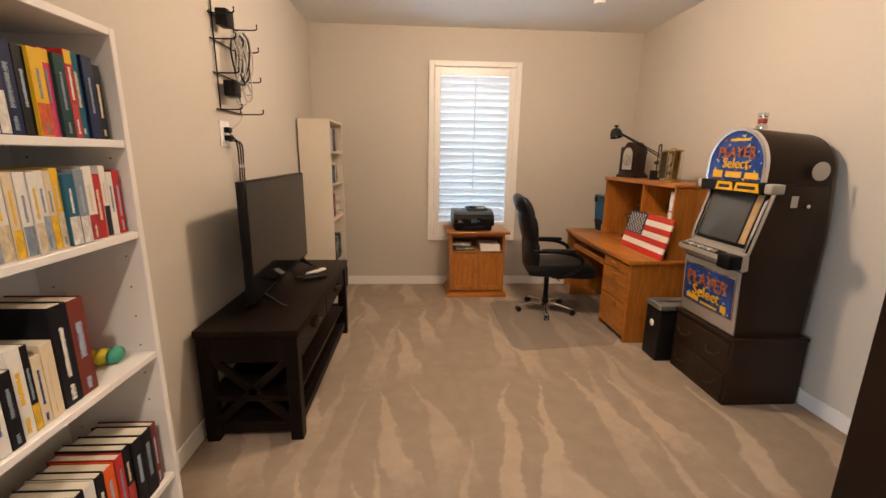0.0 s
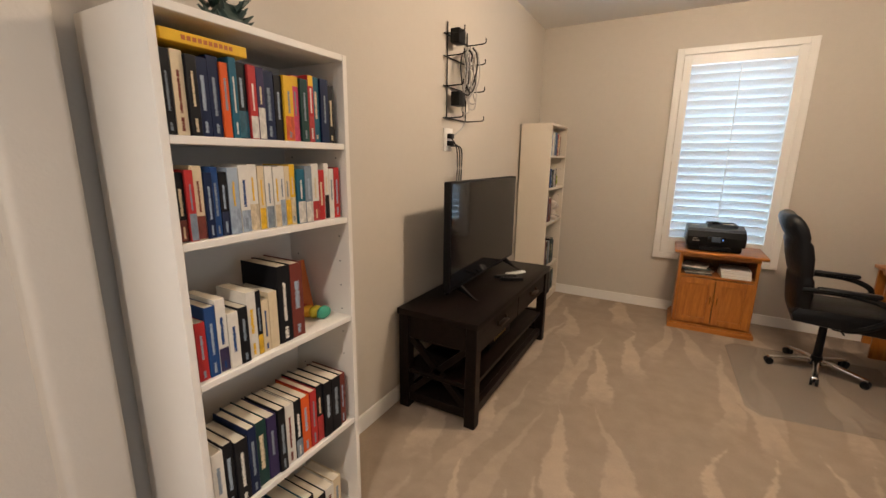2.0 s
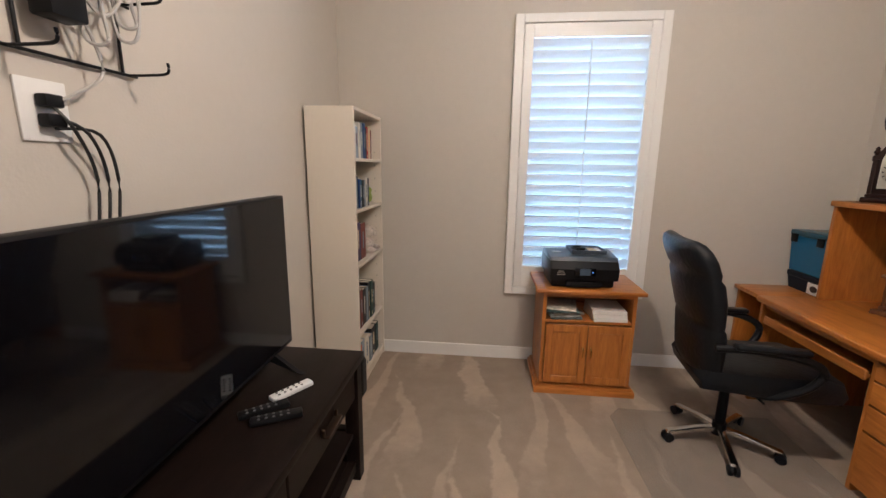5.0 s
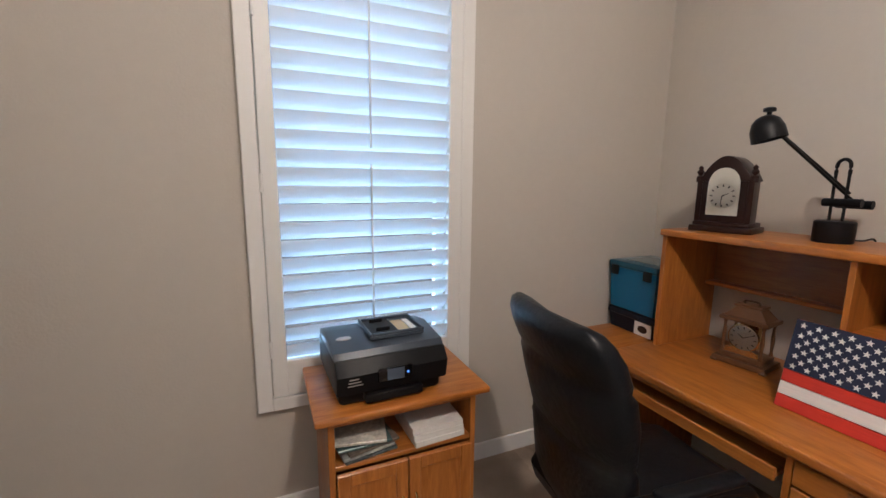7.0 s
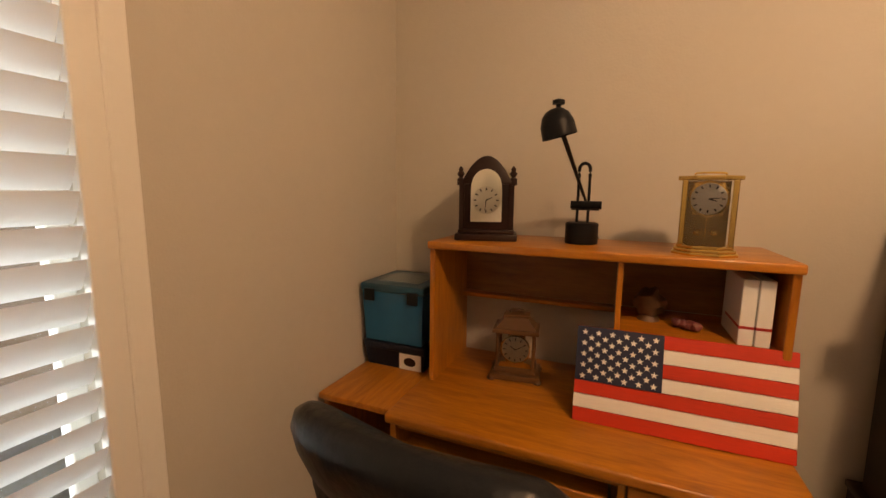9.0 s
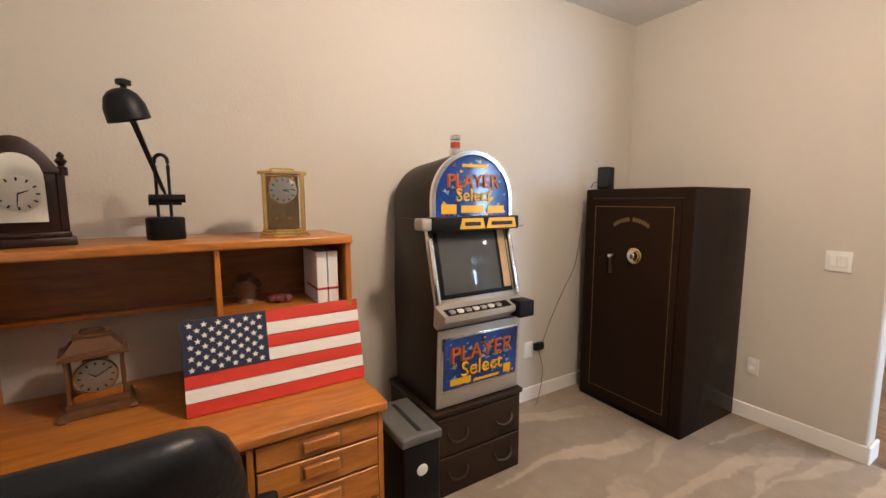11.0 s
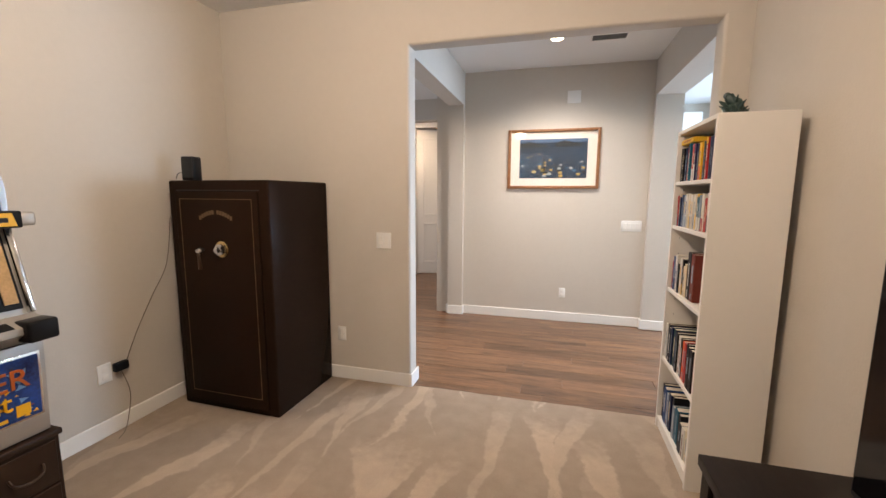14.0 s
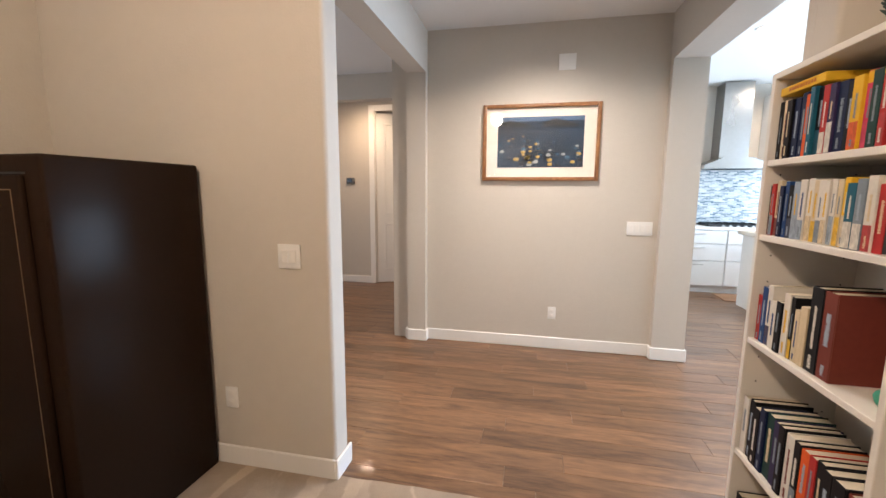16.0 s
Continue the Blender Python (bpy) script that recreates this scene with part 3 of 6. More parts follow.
plate("light_switch", "white double switch plate beside the wide opening", (2.41, SY, 1.2), "+y", 0.125, 0.125, "switch")
plate("outlet", "white outlet on the wall near the safe", (2.80, SY, 0.40), "+y", 0.075, 0.12, "outlet")
plate("outlet", "white outlet low on the foyer wall", (0.985, -1.66, 0.36), "+y", 0.075, 0.12, "outlet")
plate("light_switch", "white four-gang switch plate on the foyer wall", (0.245, -1.66, 1.205), "+y", 0.22, 0.125, "switch")
plate("door_chime", "square white chime cover high on the foyer wall", (0.945, -1.66, 2.69), "+y", 0.15, 0.14, "blank")
plate("outlet", "white outlet with cables plugged in above the television", (0.0, 2.73, 1.735), "+x", 0.13, 0.16, "outlet")
plate("outlet", "white outlet with an adapter beside the safe", (WX, 1.685, 0.42), "-x", 0.085, 0.125, "outlet")
th = thing("thermostat", 4.12, -4.0, 1.69, "small grey thermostat with a dark display", "thermostat", rz=180)
part("case", box(B(), -0.07, -0.025, -0.05, 0.07, 0, 0.05, 0.006), GREYP, th)
part("display", box(B(), -0.05, -0.028, -0.02, 0.03, -0.0245, 0.035), SCREEN, th)


def downlight(x, y, z, label):
    d = thing("recessed_light", x, y, z, label, "ceiling light", group="recessed ceiling lights")
    bm = B()
    lathe(bm, (0, 0, 0), [(0.075, -0.006), (0.085, -0.004), (0.085, 0.0), (0.06, -0.001)], 24)
    part("trim_ring", bm, WHITE, d)
    part("lens", lathe(B(), (0, 0, 0), [(0.058, -0.009), (0.058, -0.0065)], 24), LAMPGLOW, d)


for x, y, z in ((1.155, -0.745, CE), (-1.05, -2.66, 3.2), (-2.14, -4.3, 3.2)):
    downlight(x, y, z, "lit recessed ceiling light with a white ring")
for x, y in ((0.93, 4.05), (2.91, 4.06)):
    solo("smoke_detector", x, y, CE, lathe(B(), (0, 0, 0), [(0.03, -0.03), (0.05, -0.026), (0.055, -0.004), (0.055, 0)], 24), WHITE, "round white detector on the office ceiling", "smoke detector")
t = thing("ceiling_lamp", 1.92, 2.68, CE, "flush white ceiling lamp in the office", "ceiling light")
part("canopy", lathe(B(), (0, 0, 0), [(0.06, -0.02), (0.16, -0.018), (0.17, 0)], 28), WHITE, t)
lamp_lens = part("lens", lathe(B(), (0, 0, 0), [(0.03, -0.05), (0.1, -0.045), (0.145, -0.035), (0.15, -0.022)], 28), LAMPGLOW, t)
lamp_lens.visible_shadow = False
v = thing("ceiling_vent", 0.68, -0.81, CE, "white louvred ceiling vent in the foyer", "vent")
bm = B()
for b in ((-0.17, -0.09, -0.012, -0.15, 0.09, 0), (0.15, -0.09, -0.012, 0.17, 0.09, 0), (-0.15, -0.09, -0.012, 0.15, -0.07, 0), (-0.15, 0.07, -0.012, 0.15, 0.09, 0)):
    box(bm, *b, 0.002, 1)
part("frame", bm, WHITE, v)
for i in range(7):
    part("slat", box(B(), -0.15, -0.062 + i * 0.02, -0.01, 0.15, -0.05 + i * 0.02, -0.003), GREYP, v)


# ---- kitchen and foyer things ----
def kitchen():
    for x in (-3.3, -2.5, -1.7, -0.9):
        c = thing("kitchen_cabinet", x, -5.1, 0, "white two-drawer kitchen base cabinet", "cabinet", group="kitchen base cabinets")
        part("body", box(B(), 0.0, 0, 0.1, 0.795, 0.55, 0.98), WHITE, c)
        part("plinth", box(B(), 0, 0, 0, 0.795, 0.5, 0.1), WHITE, c)
        for z0, z1 in ((0.12, 0.5), (0.51, 0.76), (0.77, 0.97)):
            d = part("drawer", box(B(), 0.006, 0.55, z0, 0.789, 0.572, z1, 0.003, 1), WHITE, c)
            part("handle", box(B(), 0.3, 0.585, z1 - 0.06, 0.5, 0.597, z1 - 0.048, 0.003, 1), STEEL, d, "steel bar handle")
    solo("worktop", -3.32, -5.1, 0.984, box(B(), 0, 0, 0, 3.4, 0.6, 0.04, 0.004, 1), WHITE, "white stone kitchen worktop", "worktop")
    solo("backsplash", -3.32, -5.115, 1.03, box(B(), 0, 0, 0, 3.4, 0.012, 0.87), MOSAIC, "blue and white glass mosaic backsplash", "backsplash")
    ck = thing("cooktop", -1.85, -4.85, 1.026, "black gas cooktop with iron grates", "cooktop")
    part("plate", box(B(), -0.4, -0.22, 0, 0.4, 0.25, 0.012, 0.004, 1), BLACK, ck)
    for x in (-0.26, 0, 0.26):
        bm = B()
        for k in (-0.1, 0, 0.1):
            box(bm, x + k - 0.006, -0.2, 0.03, x + k + 0.006, 0.2, 0.045)
        for k in (-0.2, 0.2):
            box(bm, x - 0.12, k - 0.006, 0.012, x + 0.12, k + 0.006, 0.035)
        part("grate", bm, INK, ck)
    for i in range(5):
        part("knob", rod(B(), (-0.2 + i * 0.1, 0.26, 0.006), (-0.2 + i * 0.1, 0.29, 0.006), 0.02, seg=12), STEEL, ck)
    h = thing("range_hood", -1.78, -5.1, 1.9, "stainless steel chimney range hood", "range hood")
    part("canopy", prism(B(), [(-0.45, 0), (0.45, 0), (0.45, 0.05), (0.2, 0.16), (-0.2, 0.16), (-0.45, 0.05)], "y", 0, 0.48), HOOD, h)
    part("chimney", box(B(), -0.2, 0, 0.16, 0.2, 0.3, 1.28, 0.003, 1), HOOD, h)
    part("filter", box(B(), -0.3, 0.1, -0.006, 0.3, 0.4, 0), INK, h)
    for x in (-1.3, -2.85):
        u = thing("wall_cabinet", x, -5.1, 1.9, "white kitchen wall cabinet", "cabinet", group="kitchen wall cabinets")
        part("body", box(B(), 0, 0, 0, 0.6, 0.32, 1.1), WHITE, u)
        part("door", box(B(), 0.005, 0.32, 0.005, 0.595, 0.342, 1.095, 0.003, 1), WHITE, u)
    i = thing("kitchen_island", -1.62, -3.9, 0, "white kitchen island with a thick pale top", "island")
    part("body", box(B(), -1.4, 0, 0, 0.0, 0.8, 0.98, 0.004, 1), WHITE, i)
    part("top", box(B(), -1.45, -0.05, 0.98, 0.05, 0.95, 1.03, 0.006), CREAM_LAM, i)
    solo("rug", -1.7, -4.3, 0.001, box(B(), -0.9, -0.2, 0, 0.15, 0.25, 0.008, 0.003, 1), mat("brown_kitchen_rug", (0.3, 0.17, 0.1), 0.95, var=0.3, scale=20), "small brown kitchen rug before the cabinets", "rug")


kitchen()


def framed_picture():
    """A dark seascape with pale rocks in a wide cream mat."""
    p = thing("framed_picture", 1.16, -1.66, 1.635, "seascape print with cream mat in wooden frame", "picture", rz=180)
    w, h, f = 0.53, 0.70, 0.035
    fw = wood("picture_frame_wood", (0.16, 0.06, 0.02), (0.36, 0.16, 0.06), (4, 4, 4), 0.4)
    bm = B()
    for b in ((-w, 0, -w + f, h), (w - f, 0, w, h), (-w + f, 0, w - f, f), (-w + f, h - f, w - f, h)):
        box(bm, b[0], -0.035, b[1], b[2], 0, b[3], 0.006)
    part("frame", bm, fw, p)
    part("mat_board", box(B(), -w + f, -0.012, f, w - f, -0.004, h - f), mat("cream_mat_board", (0.74, 0.68, 0.6), 0.8), p)
    part("print", box(B(), -0.39, -0.015, 0.125, 0.39, -0.0125, 0.585), mat("dark_blue_sea", (0.005, 0.024, 0.05), 0.5, var=0.8, scale=14, stretch=(1, 1, 3)), p)
    bm = B()
    for x0, x1, top in ((-0.39, -0.02, 0.555), (0.02, 0.39, 0.565)):
        prism(bm, [(x0, 0.49), (x1, 0.49), (x0 * 0.45 + x1 * 0.55, top - 0.02), (x0 * 0.7 + x1 * 0.3, top), (x0, top - 0.025)], "y", -0.0165, -0.0155)
    part("hills", bm, mat("dark_hills", (0.004, 0.008, 0.011), 0.6), p)
    part("sky", box(B(), -0.39, -0.0154, 0.545, 0.39, -0.015, 0.585), mat("dusk_sky", (0.05, 0.11, 0.20), 0.6, var=0.3), p)
    rnd = random.Random(5)
    for i in range(70):
        bm = B()
        x, z = rnd.uniform(-0.37, 0.37), rnd.uniform(0.14, 0.42)
        r = 0.006 + 0.035 * (0.42 - z) * rnd.uniform(0.5, 1.6)
        lathe(bm, (x, -0.0158, z), [(r, 0), (r * 0.9, 0.001)], 9, "Y")
        bmesh.ops.scale(bm, vec=(1.6, 1, 1), space=Matrix.Translation((-x, 0, 0)), verts=bm.verts)
        part("rock", bm, rnd.choice((ROCKS)), p)
    g = part("glazing", box(B(), -w + f, -0.024, f, w - f, -0.021, h - f), GLASS, p)
    g.visible_shadow = False


ROCKS = [mat("pale_rock", (0.30, 0.33, 0.33), 0.6), mat("ochre_rock", (0.45, 0.30, 0.08), 0.6), mat("blue_rock", (0.04, 0.12, 0.2), 0.6), mat("dark_rock", (0.004, 0.006, 0.008), 0.6), mat("black_rock", (0.002, 0.003, 0.004), 0.6)]
framed_picture()


# ---- books ----
BOOKMATS = {}


def cover_material(c):
    if c not in BOOKMATS:
        BOOKMATS[c] = mat("book_cover", c, 0.5, var=0.12, scale=20, spec=0.2)
    return BOOKMATS[c]


ART = {}


def art_material(c):
    """A mottled printed picture on the lower spine."""
    if c not in ART:
        ART[c] = mat("printed_spine_picture", NAMES[c][0], 0.4, var=0.7, scale=36, stretch=(1, 1, 0.6))
    return ART[c]


DARKS = "knbtrmvego"
NAMES = {"k": ((0.007, 0.007, 0.009), "black"), "n": ((0.007, 0.015, 0.05), "navy"), "b": ((0.015, 0.055, 0.17), "blue"), "t": ((0.012, 0.10, 0.15), "teal"),
         "r": ((0.42, 0.03, 0.03), "red"), "o": ((0.66, 0.10, 0.02), "orange"), "y": ((0.72, 0.42, 0.03), "yellow"), "w": ((0.66, 0.62, 0.55), "white"),
         "c": ((0.62, 0.5, 0.33), "cream"), "p": ((0.62, 0.06, 0.14), "pink"), "g": ((0.2, 0.24, 0.28), "grey-blue"), "m": ((0.16, 0.035, 0.025), "maroon"),
         "l": ((0.30, 0.36, 0.43), "pale blue"), "v": ((0.035, 0.025, 0.075), "dark violet"), "e": ((0.012, 0.045, 0.04), "dark green")}


def lettered_bar(x, y0, y1, z0, z1, r):
    """A title too small to read: one bar with a ragged edge, like a line of letters run together."""
    w, zs = y1 - y0, [z0]
    while zs[-1] < z1 - 0.002:
        zs.append(min(z1, zs[-1] + r.uniform(0.0016, 0.0042)))
    left, right = [], []
    for k, (a, b) in enumerate(zip(zs, zs[1:])):
        g = r.uniform(0, 0.12) if k % 2 == 0 else r.uniform(0.05, 0.42)
        h = r.uniform(0, 0.12) if k % 2 == 0 else r.uniform(0.2, 0.42)
        left += [(y0 + w * g, a), (y0 + w * g, b)]
        right += [(y1 - w * h, a), (y1 - w * h, b)]
    return prism(B(), left + right[::-1], "x", x, x + 0.0006)


def book(x, y, z, c, th, h, d, where, tilt=0.0, hard=False):
    """An upright book: spine towards +x, its thickness along y, its lower spine corner at x, y, z.
    c names the spine's colour, then that of its lower part and that of its top band, where it has them."""
    tones = c.split("/")
    rgb, word = NAMES[tones[0]]
    if len(tones) > 1 and tones[1] and tones[1] != tones[0]:
        word += " and " + NAMES[tones[1]][1]
    t = thing("book", x, y, z, f"{word} {'hardback' if hard else 'paperback'} book standing on the {where}", "book", rx=tilt, group="books on the " + where)
    co, g = 0.003 if hard else 0.0015, 0.004 if hard else 0.001
    bm = B()
    box(bm, -co, 0, 0, 0, th, h, min(0.003, th * 0.2), 1)
    box(bm, -d, 0, 0, -co, co, h)
    box(bm, -d, th - co, 0, -co, th, h)
    cover = part("cover", bm, cover_material(rgb), t)
    part("page_block", box(B(), -d + g, co, g, -co, th - co, h - g), PAPER, t)
    r = random.Random(int(x * 7919 + y * 104729 + z * 331))
    low = 0.0
    if len(tones) > 1 and tones[1]:
        low = h * r.uniform(0.3, 0.46)
        part("spine_art", box(B(), 0, 0.0012, 0.002, 0.0004, th - 0.0012, low), art_material(tones[1]), cover)
    if len(tones) > 2:
        part("top_band", box(B(), 0, 0.0012, h * 0.84, 0.0004, th - 0.0012, h - 0.002), cover_material(NAMES[tones[2]][0]), cover)
    if th > 0.012:
        w = th * r.uniform(0.24, 0.42)
        tone = r.choice("lgcwlg" if tones[0] in DARKS else "gcmgyb")
        part("spine_title", lettered_bar(0, th / 2 - w / 2, th / 2 + w / 2, max(low + h * 0.05, h * r.uniform(0.25, 0.4)), h * r.uniform(0.74, 0.82), r), cover_material(NAMES[tone][0]), cover)
        if r.random() < 0.6:
            part("author_line", lettered_bar(0.0004, th * 0.34, th * 0.66, h * 0.05, h * r.uniform(0.12, 0.24), r), cover_material(NAMES["g" if low and tones[1] in "wcly" else tone][0]), cover)
    return t


def row(text, y0, y1, z, x, where, h, d, hard=False, lean=0, vary=0.12, seed=1):
    """Books side by side from y0 to y1, one word of text for each one's colours."""
    r = random.Random(seed)
    words = text.split()
    ths = [r.uniform(0.75, 1.3) for _ in words]
    f = (y1 - y0) / sum(ths)
    y = y0
    for c, th in zip(words, ths):
        book(x - r.uniform(0, 0.012), y, z + 0.001, c, th * f - 0.0015, h * (1 - r.random() * vary), d * r.uniform(0.9, 1), where, lean, hard=hard)
        y += th * f


def bookcase(name, x0, x1, y0, y1, h, shelves, material, label):
    """A tall case against the west wall, open towards +x."""
    t = thing(name, x0, y0, 0, label, "bookcase")
    d, w, s = x1 - x0, y1 - y0, 0.022
    for y in (0, w - s):
        side = part("side_panel", box(B(), 0, y, 0, d, y + s, h, 0.002, 1), material, t)
        bm = B()
        for k in range(12):
            for u in (0.05, d - 0.05):
                yy = s + 0.0004 if y == 0 else y - 0.0004
                rod(bm, (u, yy - 0.0006, 0.6 + k * 0.1), (u, yy + 0.0006, 0.6 + k * 0.1), 0.003, seg=6)
        part("peg_holes", bm, INK, side)
    part("top_panel", box(B(), 0, s, h - s, d, w - s, h, 0.002, 1), material, t)
    part("back_panel", box(B(), 0, s, 0.06, 0.006, w - s, h - s), material, t)
    part("plinth", box(B(), d - 0.03, s, 0, d - 0.012, w - s, shelves[-1] - s), material, t)
    for z in shelves:
        part("shelf", box(B(), 0.006, s, z - s, d - 0.004, w - s, z, 0.002, 1), material, t)
    return t


NEAR = (1.652, 1.380, 0.978, 0.512, 0.09)
bookcase("bookcase", 0.05, 0.385, 0.595, 1.255, 1.957, NEAR, WHITE_LAM, "tall white laminate bookcase filled with books")
W1 = "white bookcase"
row("k c k n n o t k/t r/w v/w n k y/o p/p/y e r/r/y t n k", 0.625, 1.205, NEAR[0], 0.372, W1, 0.215, 0.14, vary=0.1, seed=3)
row("k/m r/g/r c/m n b k/n l/l w/l w/c c/y w/g w/c w/l c/y y/c t/w g/w w/r r w/k w r", 0.625, 1.22, NEAR[1], 0.372, W1, 0.200, 0.14, vary=0.12, seed=4)
row("r b w/v w k w k/y c c", 0.63, 0.905, NEAR[2], 0.372, W1, 0.225, 0.16, vary=0.25, seed=5)
row("k m", 0.91, 1.02, NEAR[2], 0.365, W1, 0.275, 0.2, hard=True, vary=0.06, seed=6)
row("w k k n e v k w k/g o r k/r k k m", 0.625, 1.20, NEAR[3], 0.374, W1, 0.245, 0.19, hard=True, vary=0.1, seed=7)
row("k b l n k g t k k w c", 0.625, 1.16, NEAR[4], 0.365, W1, 0.25, 0.19, hard=True, vary=0.3, seed=8)
t = thing("book", 0.37, 0.63, NEAR[0] + 0.219, "yellow paperback lying flat across upright books", "book", group="books on the white bookcase")
part("cover", box(B(), -0.15, 0, 0, 0, 0.23, 0.028, 0.002, 1), cover_material(NAMES["y"][0]), t)
part("page_block", box(B(), -0.151, 0.003, 0.002, -0.1505, 0.227, 0.026), PAPER, t)
bm = B()
for i in range(10):
    box(bm, 0, 0.05 + i * 0.014, 0.009, 0.0006, 0.06 + i * 0.014, 0.02)
part("spine_title", bm, ORANGE, t)
# children's book and soft toy on the third shelf
t = thing("picture_book", 0.19, 1.07, NEAR[2], "orange picture book leaning at the shelf's back", "book", rx=0, ry=-12)
part("cover", box(B(), -0.012, 0, 0, 0, 0.15, 0.21, 0.001, 1), cover_material((0.55, 0.16, 0.05)), t)
part("page_block", box(B(), -0.0105, 0.002, 0.211, -0.0015, 0.148, 0.2115), PAPER, t)
t = thing("toy", 0.25, 1.12, NEAR[2], "small rainbow-striped soft toy on the shelf", "toy")
for i, c in enumerate(((0.6, 0.05, 0.03), (0.7, 0.35, 0.03), (0.65, 0.55, 0.05), (0.05, 0.3, 0.2))):
    part("stripe", ball(B(), (0.03 * i - 0.03, 0.012 * i, 0.026), 0.026, (0.8, 1.3, 1), 2, 0.15, i), cover_material(c), t)


def figurine():
    """A dark green coiled dragon-like carving."""
    f = B()
    pts = [(0.0, -0.08, 0.02), (0.03, -0.03, 0.05), (0.0, 0.03, 0.06), (-0.03, 0.0, 0.11), (0.0, -0.04, 0.14), (0.02, -0.055, 0.17)]
    tube(f, pts, 0.032, 10)
    ball(f, (0.0, 0.0, 0.05), 0.075, (0.8, 1.1, 0.7), 3, 0.7, 3)
    ball(f, (0.02, -0.07, 0.175), 0.03, (1, 1.4, 0.8), 2, 0.5, 8)
    rnd = random.Random(4)
    for i in range(26):
        a = rnd.uniform(0, math.tau)
        p = Vector((0.05 * math.cos(a), 0.07 * math.sin(a), rnd.uniform(0.03, 0.13)))
        rod(f, p, p + Vector((0.04 * math.cos(a), 0.045 * math.sin(a), 0.03)), 0.014, 0.002, 5)
    bmesh.ops.scale(f, vec=(0.75, 0.75, 0.85), verts=f.verts)
    solo("figurine", 0.207, 0.918, 1.957, f, mat("dark_green_stone", (0.025, 0.05, 0.04), 0.5, var=0.5, scale=40), "dark green carved figurine on the bookcase top", "figurine")


figurine()

FAR = (1.648, 1.31, 0.931, 0.437, 0.09)
bookcase("narrow_bookcase", 0.02, 0.34, 4.30, 4.975, 1.965, FAR, CREAM_LAM, "tall narrow cream bookcase in the corner")
W2 = "cream bookcase"
row("l w l w g b k r c m", 4.33, 4.80, FAR[0], 0.323, W2, 0.24, 0.15, vary=0.15, seed=11)
row("k g k b t k g w k", 4.33, 4.70, FAR[1], 0.318, W2, 0.22, 0.14, vary=0.15, seed=12)
row("b v m", 4.33, 4.64, FAR[2], 0.298, W2, 0.29, 0.16, vary=0.2, seed=13)
row("m k m k g k e k", 4.33, 4.80, FAR[3], 0.318, W2, 0.30, 0.2, hard=True, vary=0.15, seed=14)
row("o l w g k e", 4.33, 4.88, FAR[4], 0.318, W2, 0.25, 0.19, hard=True, vary=0.2, seed=15)
t = B()
ball(t, (0, 0, 0.055), 0.062, (1, 1.25, 0.9), 3, 0.12, 1)
ball(t, (0.03, -0.035, 0.105), 0.022, sub=2)
ball(t, (0.03, 0.035, 0.105), 0.022, sub=2)
solo("plush_toy", 0.245, 4.80, FAR[1], t, mat("lime_plush", (0.33, 0.40, 0.10), 0.95, var=0.25, bump=0.8, bump_scale=120), "lime green plush toy sitting on the shelf", "plush toy")
t = B()
ball(t, (0, 0, 0.07), 0.07, (0.9, 1, 1), 3, 0.1, 2)
ball(t, (0.02, 0, 0.165), 0.058, (1, 1, 0.95), 3, 0.08, 3)
ball(t, (0.07, 0, 0.155), 0.028, sub=2)
for s in (-1, 1):
    ball(t, (0.0, 0.07 * s, 0.15), 0.032, (0.6, 0.5, 1.3), 2)
    ball(t, (0.06, 0.06 * s, 0.03), 0.032, (1.4, 0.8, 0.7), 2)
solo("plush_toy", 0.245, 4.80, FAR[2], t, mat("white_and_brown_plush", (0.6, 0.53, 0.46), 0.95, var=0.7, scale=16, bump=0.8, bump_scale=120), "white and brown plush toy on the shelf", "plush toy")


